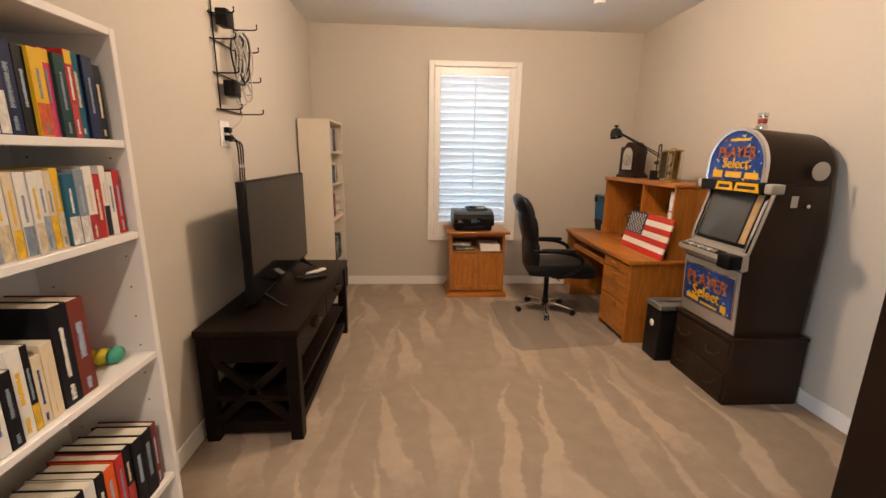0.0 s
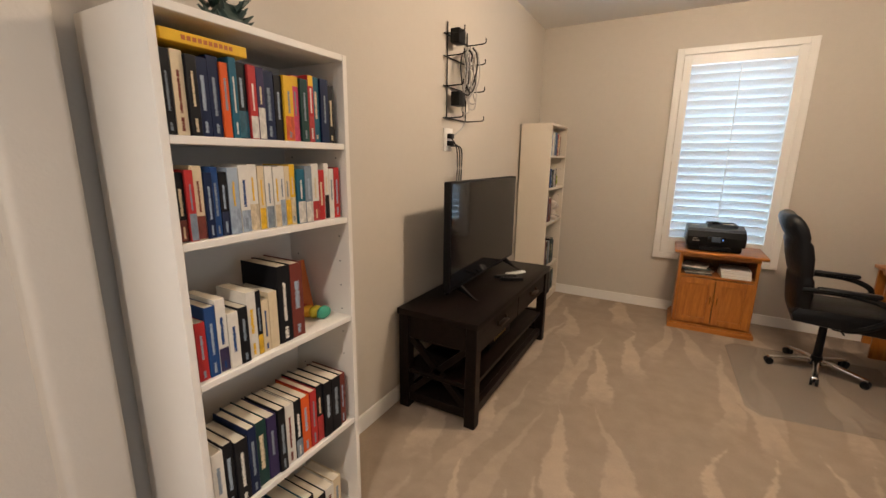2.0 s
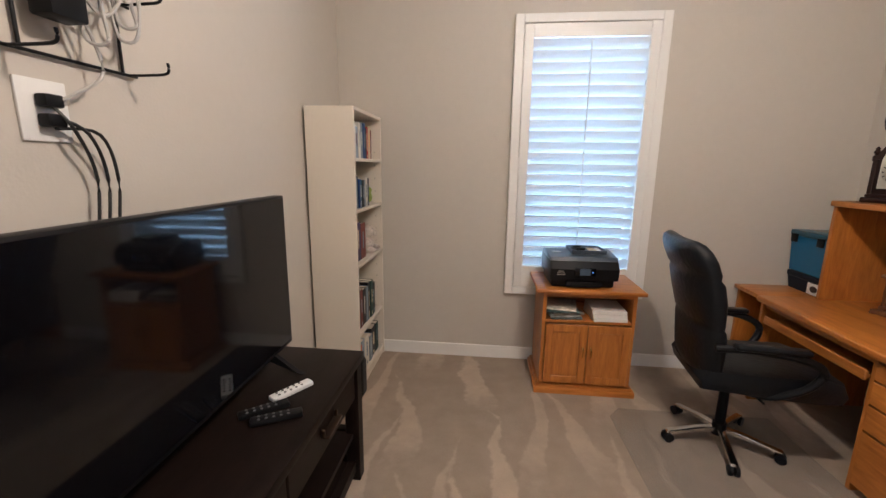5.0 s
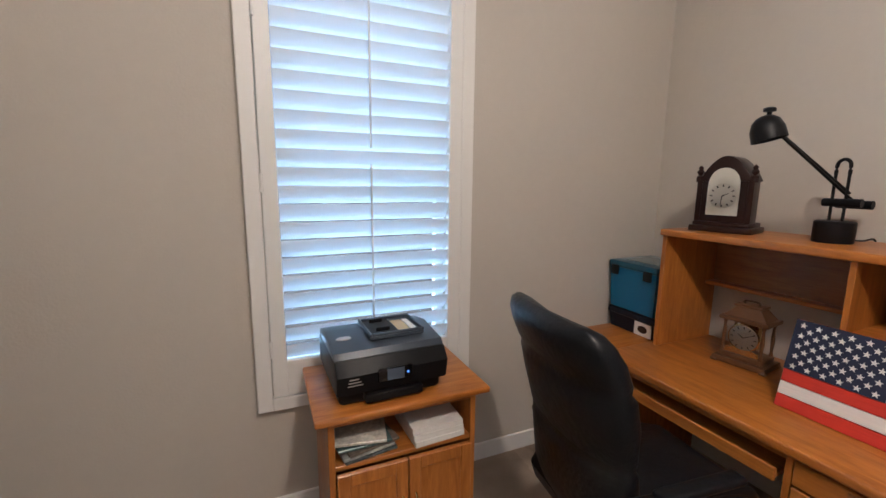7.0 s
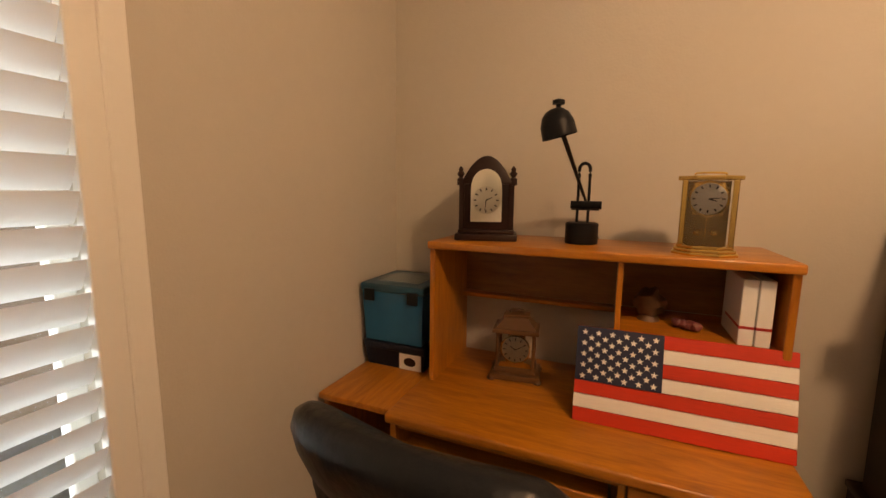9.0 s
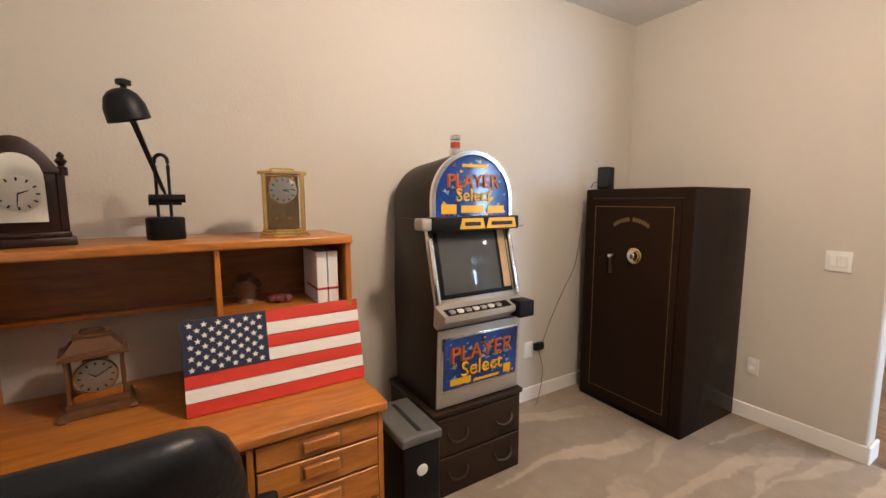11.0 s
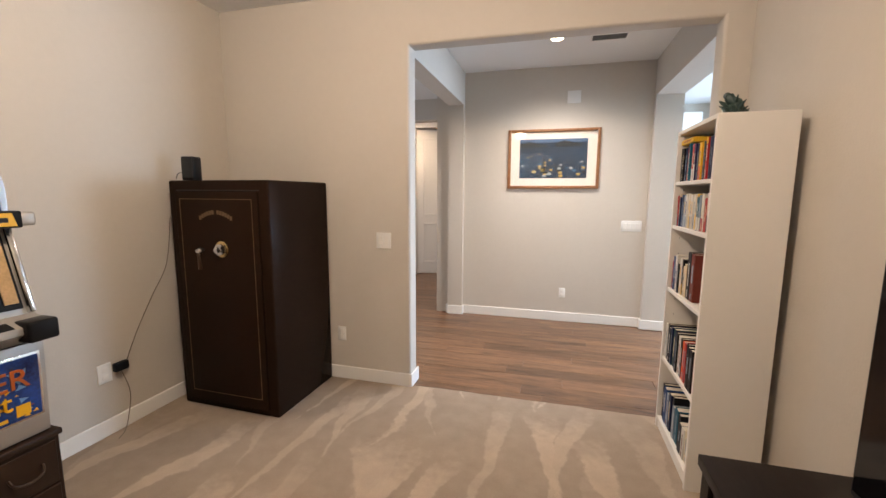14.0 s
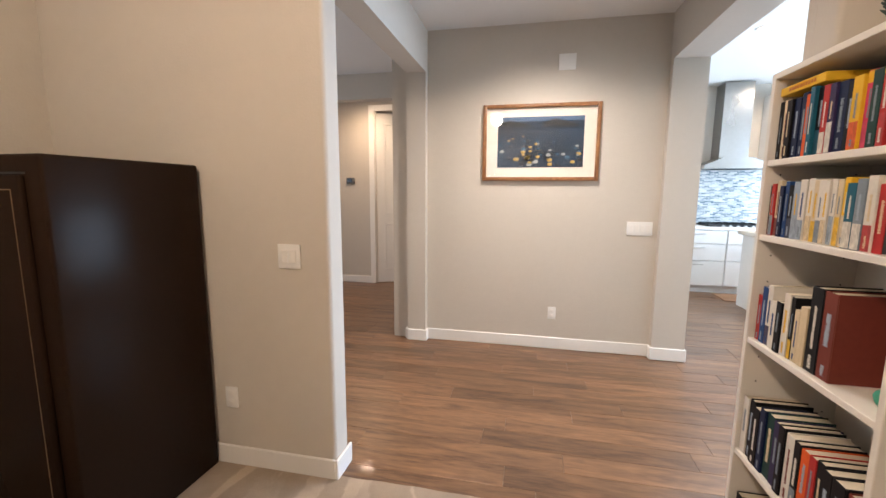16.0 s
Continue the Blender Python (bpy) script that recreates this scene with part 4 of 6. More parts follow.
# ---- television stand ----
def tv_stand():
    t = thing("tv_stand", 0.045, 2.04, 0, "espresso wooden television stand with crossed side braces", "tv stand")
    D, Wd, H = 0.54, 1.52, 0.69
    part("top", box(B(), -0.005, -0.012, H - 0.04, D + 0.012, Wd + 0.012, H, 0.004), ESPRESSO, t)
    for x in (0, D - 0.07):
        for y in (0, Wd - 0.07):
            part("leg", box(B(), x, y, 0, x + 0.07, y + 0.07, H - 0.04, 0.004, 1), ESPRESSO, t)
    for y in (0.01, Wd - 0.055):
        for z0, z1 in ((0.06, 0.12), (0.50, 0.65), (0.255, 0.285)):
            part("side_rail", box(B(), 0.07, y, z0, D - 0.07, y + 0.045, z1, 0.003, 1), ESPRESSO, t)
        for a, b in (((0.07, 0.12), (D - 0.07, 0.50)), ((0.07, 0.50), (D - 0.07, 0.12))):
            (xa, za), (xb, zb) = a, b
            n = Vector((-(zb - za), xb - xa)).normalized() * 0.02
            part("brace", prism(B(), [(xa - n.x, za - n.y), (xb - n.x, zb - n.y), (xb + n.x, zb + n.y), (xa + n.x, za + n.y)], "y", y + 0.008, y + 0.037), ESPRESSO, t)
    part("shelf", box(B(), 0.01, 0.055, 0.25, D - 0.03, Wd - 0.055, 0.275), ESPRESSO, t)
    part("shelf", box(B(), 0.01, 0.055, 0.075, D - 0.03, Wd - 0.055, 0.1), ESPRESSO, t)
    part("drawer_case", box(B(), 0.01, 0.055, 0.47, D - 0.06, Wd - 0.055, 0.64), ESPRESSO, t)
    part("front_rail", box(B(), D - 0.06, 0.07, 0.06, D - 0.02, Wd - 0.07, 0.12, 0.003, 1), ESPRESSO, t)
    for y0, y1 in ((0.075, 0.755), (0.765, Wd - 0.075)):
        d = part("drawer", box(B(), D - 0.06, y0, 0.475, D - 0.012, y1, 0.643, 0.004, 1), ESPRESSO, t)
        m = (y0 + y1) / 2
        bm = B()
        box(bm, D - 0.012, m - 0.075, 0.555, D + 0.022, m + 0.075, 0.567, 0.004)
        box(bm, D - 0.012, m - 0.075, 0.555, D + 0.004, m - 0.06, 0.59, 0.003, 1)
        box(bm, D - 0.012, m + 0.06, 0.555, D + 0.004, m + 0.075, 0.59, 0.003, 1)
        part("handle", bm, BRONZE, d, "dark bronze pull handle")


tv_stand()
t = thing("media_player", 0.30, 2.55, 0.275, "black box with gold lettering in the stand", "media player")
part("case", box(B(), -0.15, 0, 0, 0.16, 0.42, 0.10, 0.006), BLACK, t)
bm = B()
for i in range(8):
    box(bm, 0.16, 0.09 + i * 0.03, 0.04, 0.1612, 0.108 + i * 0.03, 0.065)
part("lettering", bm, mat("gold_lettering", (0.5, 0.34, 0.1), 0.4, 0.5), t)
t = thing("loudspeaker", 0.52, 3.585, 0.42, "small black loudspeaker hung on the stand's end", "speaker")
part("case", box(B(), -0.06, 0, 0, 0.06, 0.07, 0.2, 0.008), BLACK, t)
part("grille", box(B(), 0.06, 0.006, 0.01, 0.064, 0.064, 0.19, 0.002, 1), INK, t)
part("bracket", box(B(), -0.02, -0.03, 0.08, 0.02, 0.002, 0.12), BLACK, t)


def television():
    t = thing("television", 0.285, 2.86, 0.69, "large black flat-screen television on two feet", "television", rz=1.2)
    w, z0, z1 = 0.62, 0.075, 0.775
    part("housing", box(B(), -0.05, -w, z0, 0.0, w, z1, 0.006), BLACK, t)
    part("rear_bulge", box(B(), -0.085, -w * 0.7, z0 + 0.03, -0.05, w * 0.7, z0 + 0.42, 0.015), BLACK, t)
    part("screen", box(B(), 0.0, -w + 0.011, z0 + 0.02, 0.0025, w - 0.011, z1 - 0.011), SCREEN, t)
    for y in (-0.45, 0.45):
        bm = B()
        prism(bm, [(-0.13, 0), (-0.11, 0.008), (-0.03, z0 + 0.01), (0.0, z0 + 0.01), (0.1, 0.008), (0.13, 0), (0.11, 0), (-0.02, z0 - 0.02), (-0.1, 0)], "y", y - 0.012, y + 0.012)
        part("foot", bm, BLACK, t)


television()
for i, (x, y, a, c, lab) in enumerate(((0.42, 3.16, -32, WHITE, "white remote control lying on the stand"), (0.38, 3.02, -50, BLACK, "black remote control lying on the stand"), (0.45, 2.98, -60, BLACK, "black remote control lying on the stand"))):
    r = thing("remote_control", x, y, 0.69, lab, "remote control", rz=a, group="remotes on the stand")
    part("body", box(B(), -0.022, -0.09, 0, 0.022, 0.09, 0.02, 0.006), c, r)
    bm = B()
    for k in range(5):
        for s in (-0.01, 0.01):
            rod(bm, (s, -0.06 + k * 0.025, 0.019), (s, -0.06 + k * 0.025, 0.0225), 0.005, seg=8)
    part("buttons", bm, GREYP, r)


def cable_rack():
    """A black wire wall rack with hooks, hung with cables and adapters."""
    t = thing("cable_rack", 0.0, 2.86, 1.88, "black wire wall rack tangled with cables", "wall rack")
    bm = B()
    for y in (-0.17, 0.13):
        rod(bm, (0.012, y, 0), (0.012, y, 0.62), 0.005, seg=8)
    part("upright", bm, BLACK, t)
    for i, z in enumerate((0.0, 0.21, 0.40, 0.54)):
        part("crossbar", rod(B(), (0.014, -0.22, z), (0.014, 0.18, z), 0.005, seg=8), BLACK, t)
        for y in (-0.2, 0.15):
            part("hook", tube(B(), [(0.014, y, z), (0.09, y, z), (0.15, y, z + 0.005), (0.155, y, z + 0.035)], 0.0045, 6), BLACK, t)
    rnd = random.Random(12)
    for k in range(9):
        y0, z0 = rnd.uniform(-0.05, 0.09), 0.52 - rnd.random() * 0.06
        r1, hh = rnd.uniform(0.03, 0.10), rnd.uniform(0.26, 0.46)
        pts = [(0.07 + 0.05 * rnd.random(), y0 + r1 * math.sin(a), z0 - hh / 2 + hh / 2 * math.cos(a)) for a in [j * math.tau / 9 for j in range(10)]]
        part("cable_loop", tube(B(), pts, 0.0055, 6), CABLE if k % 3 == 0 else CABLE_G, t)
    for y, z in ((-0.12, 0.53), (-0.10, 0.13)):
        part("adapter", box(B(), 0.03, y - 0.05, z - 0.045, 0.10, y + 0.05, z + 0.05, 0.008), BLACK, t)
    part("power_cable", tube(B(), [(0.06, -0.05, 0.15), (0.07, 0.0, -0.02), (0.05, -0.09, -0.1), (0.03, -0.12, -0.12)], 0.005, 6), CABLE_G, t)
    for i, dy in enumerate((-0.02, 0.015, 0.05)):
        part("power_cable", tube(B(), [(0.03, -0.13, -0.13 - 0.03 * i), (0.06, -0.08 + dy, -0.2), (0.04, -0.02 + dy, -0.33), (0.05, -0.05 + dy, -0.55), (0.06, dy, -0.9)], 0.005, 6), CABLE, t)
    for z in (-0.12, -0.17):
        part("plug", box(B(), 0.009, -0.155, z - 0.017, 0.045, -0.105, z + 0.017, 0.006), BLACK, t)


cable_rack()


# ---- printer corner ----
def printer_cabinet():
    t = thing("printer_cabinet", 1.915, 4.715, 0, "golden oak cabinet with two doors and shelf", "cabinet")
    part("top", box(B(), -0.365, -0.255, 0.757, 0.365, 0.245, 0.785, 0.008, 3), OAK_X, t)
    for x in (-0.315, 0.29):
        part("side_panel", box(B(), x, -0.215, 0.07, x + 0.025, 0.225, 0.757, 0.002, 1), OAK_UP, t)
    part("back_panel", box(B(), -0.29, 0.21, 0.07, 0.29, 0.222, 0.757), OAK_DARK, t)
    part("shelf", box(B(), -0.29, -0.21, 0.535, 0.29, 0.21, 0.555, 0.002, 1), OAK_X, t)
    part("rail", box(B(), -0.29, -0.215, 0.725, 0.29, -0.2, 0.757, 0.003, 1), OAK_X, t)
    part("floor_panel", box(B(), -0.29, -0.21, 0.07, 0.29, 0.21, 0.09), OAK_X, t)
    bm = B()
    box(bm, -0.35, -0.25, 0.0, 0.35, 0.235, 0.05, 0.006)
    box(bm, -0.335, -0.235, 0.05, 0.335, 0.235, 0.07, 0.006)
    part("plinth", bm, OAK_X, t)
    for s in (-1, 1):
        x0, x1 = (-0.288, -0.003) if s < 0 else (0.003, 0.288)
        d = part("door", box(B(), x0, -0.228, 0.092, x1, -0.216, 0.53, 0.002, 1), OAK_UP, t)
        bm = B()
        for b in ((x0, 0.092, x0 + 0.05, 0.53), (x1 - 0.05, 0.092, x1, 0.53), (x0 + 0.05, 0.092, x1 - 0.05, 0.145), (x0 + 0.05, 0.475, x1 - 0.05, 0.53)):
            box(bm, b[0], -0.238, b[1], b[2], -0.2265, b[3], 0.003, 1)
        part("door_frame", bm, OAK_UP, d)
        part("handle", tube(B(), [(-0.028 * -s, -0.239, 0.29), (0.028 * s, -0.255, 0.305), (0.028 * s, -0.258, 0.33), (0.028 * s, -0.255, 0.355), (0.028 * s, -0.239, 0.37)], 0.005, 8), BRASS, d, "small brass pull")


printer_cabinet()
for i in range(5):
    r = random.Random(i)
    m = thing("magazine", 1.75 + r.uniform(-0.01, 0.01), 4.64, 0.556 + i * 0.016, "glossy magazine in an untidy pile", "magazine", rz=r.uniform(-14, 14), group="magazines on the cabinet shelf")
    part("cover", box(B(), -0.11, -0.13, 0, 0.11, 0.12, 0.013, 0.003, 1), mat("magazine_cover", ((0.05, 0.06, 0.06), (0.3, 0.3, 0.28), (0.12, 0.1, 0.08), (0.05, 0.09, 0.09), (0.5, 0.48, 0.42))[i], 0.25, var=0.8, scale=22), m)
for i in range(3):
    m = thing("paper_ream", 2.06, 4.62 + 0.004 * i, 0.556 + i * 0.026, "stack of plain white paper", "paper", rz=3 - i * 2, group="paper stack on the cabinet shelf")
    part("sheaf", box(B(), -0.115, -0.12, 0, 0.115, 0.14, 0.025, 0.001, 1), FLAGW, m)


def printer():
    t = thing("printer", 1.86, 4.70, 0.785, "black and slate inkjet printer with document feeder", "printer", rz=2)
    part("base", box(B(), -0.215, -0.16, 0.0, 0.215, 0.17, 0.09, 0.02, 3), BLACK, t)
    part("body", prism(B(), [(-0.19, 0.06), (0.175, 0.06), (0.18, 0.19), (-0.165, 0.19), (-0.205, 0.14)], "x", -0.232, 0.232, 0.012), BLACK, t)
    lid = part("lid", prism(B(), [(-0.16, 0.185), (0.17, 0.185), (0.17, 0.215), (0.05, 0.235), (-0.14, 0.212)], "x", -0.23, 0.23, 0.008), SLATE, t)
    part("feeder_tray", box(B(), -0.07, -0.09, 0.222, 0.17, 0.12, 0.238, 0.006), SLATE, lid)
    bm = B()
    for b in ((-0.07, -0.09, -0.058, 0.12), (0.158, -0.09, 0.17, 0.12), (-0.058, 0.108, 0.158, 0.12), (-0.058, -0.09, 0.158, -0.078)):
        box(bm, b[0], b[1], 0.2365, b[2], b[3], 0.25, 0.003, 1)
    part("feeder_rim", bm, SLATE, lid)
    part("feeder_slot", box(B(), -0.056, -0.076, 0.2375, 0.06, 0.106, 0.241, 0.001, 1), INK, lid)
    for y in (-0.045, 0.07):
        part("paper_guide", box(B(), -0.03, y, 0.2405, 0.03, y + 0.008, 0.258, 0.002, 1), BLACK, lid)
    part("feeder_sheet", box(B(), 0.066, -0.06, 0.2375, 0.115, 0.07, 0.2415), mat("tan_label", (0.5, 0.38, 0.2), 0.5), lid, "tan paper strip")
    part("label_strip", box(B(), 0.12, -0.06, 0.2375, 0.145, 0.07, 0.2415), FLAGW, lid, "white paper strip")
    badge = lathe(B(), (0, 0, 0), [(0.001, 0.004), (0.02, 0.004), (0.022, 0.0)], 24)
    bmesh.ops.scale(badge, vec=(1.5, 0.85, 1), verts=badge.verts)
    bmesh.ops.translate(badge, vec=Vector((-0.165, -0.03, 0.2255)), verts=badge.verts)
    part("badge", badge, SILVER, lid, "pale oval badge")
    for i in range(3):
        part("printed_line", box(B(), -0.19 + 0.004 * i, -0.205, 0.1 + 0.012 * i, -0.13 - 0.008 * i, -0.2035, 0.104 + 0.012 * i), SILVER, t)
    part("indicator_light", box(B(), 0.048, -0.2095, 0.118, 0.054, -0.2065, 0.124), mat("blue_indicator", (0.1, 0.3, 1.0), 0.4, emit=2), t)
    part("control_panel", box(B(), -0.07, -0.207, 0.095, 0.07, -0.195, 0.15, 0.004), SCREEN, t)
    part("touch_screen", box(B(), -0.035, -0.2095, 0.1, 0.035, -0.2065, 0.145), mat("dim_display", (0.06, 0.08, 0.11), 0.1), t)
    part("paper_tray", box(B(), -0.12, -0.20, 0.012, 0.12, -0.1, 0.05, 0.008), BLACK, t)
    part("output_slot", box(B(), -0.14, -0.175, 0.055, 0.14, -0.15, 0.085, 0.004), INK, t)


printer()


# ---- office chair ----
def office_chair():
    t = thing("office_chair", 2.60, 4.05, 0.009, "black leather executive office chair on casters", "office chair", rz=-6)
    for i in range(5):
        a = radians(-169 + 72 * i)
        c, s = math.cos(a), math.sin(a)
        bm = B()
        pts = [(0.03, 0.105), (0.12, 0.10), (0.30, 0.07), (0.305, 0.058), (0.12, 0.075), (0.03, 0.07)]
        prism(bm, pts, "y", -0.019, 0.019, 0.004)
        bmesh.ops.rotate(bm, cent=(0, 0, 0), matrix=Matrix.Rotation(a, 3, "Z"), verts=bm.verts)
        leg = part("base_arm", bm, CHROME, t, "chrome base arm")
        bm = B()
        for k in (-0.016, 0.016):
            p = Vector((0.295 * c - k * s, 0.295 * s + k * c, 0.028))
            w = Vector((-s, c, 0)) * 0.009
            rod(bm, p - w, p + w, 0.028, seg=16)
        rod(bm, (0.295 * c, 0.295 * s, 0.03), (0.295 * c, 0.295 * s, 0.062), 0.009)
        part("caster", bm, BLACK, leg)
    part("hub", rod(B(), (0, 0, 0.06), (0, 0, 0.13), 0.045, 0.035, 20), BLACK, t)
    part("gas_lift", rod(B(), (0, 0, 0.13), (0, 0, 0.42), 0.028, 0.024, 16), BLACK, t)
    part("tilt_plate", box(B(), -0.13, -0.09, 0.40, 0.15, 0.09, 0.44, 0.01), BLACK, t)
    part("lever", rod(B(), (0.05, -0.09, 0.42), (0.07, -0.25, 0.41), 0.006, seg=8), BLACK, t)
    bm = B()
    prism(bm, [(-0.22, 0.44), (-0.24, 0.50), (-0.2, 0.56), (0.1, 0.565), (0.34, 0.575), (0.42, 0.55), (0.45, 0.48), (0.42, 0.43), (0.3, 0.42), (0, 0.43)], "y", -0.25, 0.25, 0.035)
    part("seat", bm, LEATHER, t)
    stations = ((0.45, -0.17, 0.02, 0.18), (0.47, -0.185, 0.045, 0.225), (0.56, -0.205, 0.058, 0.25), (0.70, -0.215, 0.062, 0.262), (0.765, -0.222, 0.058, 0.262), (0.785, -0.225, 0.045, 0.258),
                (0.805, -0.232, 0.056, 0.264), (0.92, -0.255, 0.066, 0.28), (1.01, -0.278, 0.063, 0.284), (1.035, -0.287, 0.048, 0.278), (1.06, -0.295, 0.06, 0.282), (1.12, -0.318, 0.066, 0.276),
                (1.165, -0.337, 0.06, 0.262), (1.195, -0.348, 0.044, 0.242), (1.21, -0.353, 0.018, 0.21))
    back, rings, n = B(), [], 40
    for z, xc, tx, wy in stations:
        ring = []
        for k in range(n):
            a = k * math.tau / n
            c, q = math.cos(a), math.sin(a)
            y = wy * math.copysign(abs(q) ** 0.5, q)
            x = xc + tx * math.copysign(abs(c) ** 0.6, c) * (0.86 if abs(y) < 0.02 and z > 1.0 else 1) + 0.055 * (y / 0.28) ** 2
            ring.append(back.verts.new((x, y * 1.02 + 0.012 + 0.02 * max(0, z - 0.8), z + max(0, z - 0.8) * 0.05 + 0.004 * noise.noise(Vector((x * 9, y * 9, z * 9))))))
        rings.append(ring)
    for a, b in zip(rings, rings[1:]):
        for k in range(n):
            back.faces.new((a[k], a[(k + 1) % n], b[(k + 1) % n], b[k]))
    back.faces.new(rings[0][::-1])
    back.faces.new(rings[-1])
    part("backrest", back, LEATHER, t, smooth=70)
    for s in (-1, 1):
        bm = B()
        tube(bm, [(-0.2, 0.275 * s, 0.70), (-0.05, 0.30 * s, 0.715), (0.15, 0.31 * s, 0.70), (0.27, 0.30 * s, 0.64), (0.24, 0.28 * s, 0.54), (0.12, 0.24 * s, 0.45), (0.02, 0.18 * s, 0.43)], 0.02, 10)
        arm = part("armrest", bm, BLACK, t)
        bm = B()
        box(bm, -0.13, 0.305 * s - 0.03, 0.715, 0.2, 0.305 * s + 0.03, 0.745, 0.014, 3)
        part("arm_pad", bm, LEATHER, arm)


office_chair()
solo("chair_mat", 2.55, 3.72, 0.014, prism(B(), [(-0.42, -0.62), (-0.5, -0.54), (-0.52, 0.5), (-0.44, 0.6), (0.5, 0.6), (0.52, -0.4), (0.42, -0.52)], "z", 0, 0.004), CLEARMAT, "clear vinyl chair mat on the carpet", "chair mat")


# ---- desk with hutch ----
def desk():
    t = thing("desk", 3.035, 3.225, 0, "golden oak computer desk with drawers and tray", "desk")
    W, D = 1.375, 0.80
    bm = B()
    box(bm, 0.0, 0.0, 0.73, D, W, 0.77, 0.010, 3)
    part("desktop", bm, OAK, t)
    part("extension_top", box(B(), 0.07, W + 0.002, 0.715, D, 1.755, 0.745, 0.006), OAK_X, t)
    part("extension_panel", box(B(), 0.10, 1.725, 0.01, D, 1.75, 0.715), OAK_UP, t)
    for y in (0.012, 0.50, W - 0.035):
        part("side_panel", box(B(), 0.03, y, 0.01, D - 0.02, y + 0.024, 0.73, 0.002, 1), OAK_UP, t)
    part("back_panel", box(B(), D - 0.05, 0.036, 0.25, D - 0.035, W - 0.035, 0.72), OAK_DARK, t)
    part("tray_rail", box(B(), 0.05, 0.524, 0.69, 0.07, W - 0.035, 0.73), OAK, t)
    part("keyboard_tray", box(B(), 0.045, 0.55, 0.605, 0.42, W - 0.06, 0.625, 0.003, 1), OAK, t)
    part("tray_lip", box(B(), 0.03, 0.55, 0.59, 0.045, W - 0.06, 0.645, 0.004, 1), OAK, t)
    for z0, z1 in ((0.625, 0.715), (0.50, 0.615), (0.36, 0.49), (0.06, 0.35)):
        d = part("drawer", box(B(), 0.022, 0.04, z0, 0.045, 0.495, z1, 0.003, 1), OAK, t)
        h = min(0.06, (z1 - z0) * 0.62)
        zc = z1 - 0.012 - h / 2
        part("handle", box(B(), 0.008, 0.20, zc - h / 2, 0.024, 0.335, zc + h / 2 - 0.012, 0.007, 3), OAK, d, "carved oak finger pull")
        part("finger_recess", box(B(), 0.0205, 0.185, zc - h / 2 - 0.004, 0.0225, 0.35, zc + h / 2), OAK_DARK, d)


desk()


def hutch():
    t = thing("desk_hutch", 3.375, 3.246, 0.77, "golden oak desk hutch with open compartments", "hutch")
    D, W, H = 0.44, 1.316, 0.65
    part("top", box(B(), -0.02, -0.005, H - 0.035, D, W + 0.005, H, 0.008, 3), OAK, t)
    for y in (0.0, W - 0.025):
        part("side_panel", box(B(), 0, y, 0, D, y + 0.025, H - 0.035, 0.003, 1), OAK_UP, t)
    part("divider", box(B(), 0.01, 0.525, 0.34, D - 0.02, 0.545, H - 0.035, 0.002, 1), OAK_UP, t)
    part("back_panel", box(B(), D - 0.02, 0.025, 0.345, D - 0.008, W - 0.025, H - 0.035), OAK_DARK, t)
    part("shelf", box(B(), 0.02, 0.025, 0.32, D - 0.02, 0.545, 0.342, 0.002, 1), OAK, t)
    part("rear_rail", box(B(), D - 0.09, 0.545, 0.325, D - 0.02, W - 0.025, 0.345, 0.002, 1), OAK, t)


hutch()
HT = 1.42


def storage_bins():
    for z, h, m, w, lab in ((0.745, 0.135, NAVY, 0.155, "navy plastic case with a white picture label"), (0.884, 0.30, TEAL, 0.175, "teal plastic storage bin with black latches")):
        t = thing("storage_bin", 3.62, 4.80, z, lab, "storage bin", group="stacked bins on the desk")
        bm = B()
        prism(bm, [(-w, -0.17), (w, -0.17), (w, 0.17), (-w, 0.17)], "z", 0, h - 0.045)
        for v in bm.verts:
            if v.co.z < 0.01:
                v.co.x *= 0.93
                v.co.y *= 0.93
        part("tub", bm, m, t)
        lid = part("lid", box(B(), -w - 0.008, -0.178, h - 0.045, w + 0.008, 0.178, h - 0.004, 0.01, 3), m if m is NAVY else mat("dark_teal_plastic", (0.006, 0.06, 0.10), 0.35), t)
        if m is TEAL:
            for y in (-0.12, 0.12):
                part("latch", box(B(), -w - 0.02, y - 0.028, h - 0.09, -w - 0.007, y + 0.028, h - 0.03, 0.004), BLACK, t, "black clip latch")
            part("lid_inset", box(B(), -0.11, -0.12, h - 0.004, 0.11, 0.12, h, 0.003, 1), mat("clear_lid_panel", (0.2, 0.26, 0.28), 0.2), lid)
        else:
            lb = part("label", box(B(), -w + 0.0005, -0.15, 0.005, -w + 0.004, -0.03, 0.10), WHITE, t, "white paper label")
            part("label_picture", ball(B(), (-w + 0.001, -0.088, 0.045), 0.03, (0.08, 1.2, 0.8), 2), MAHOG, lb)


storage_bins()


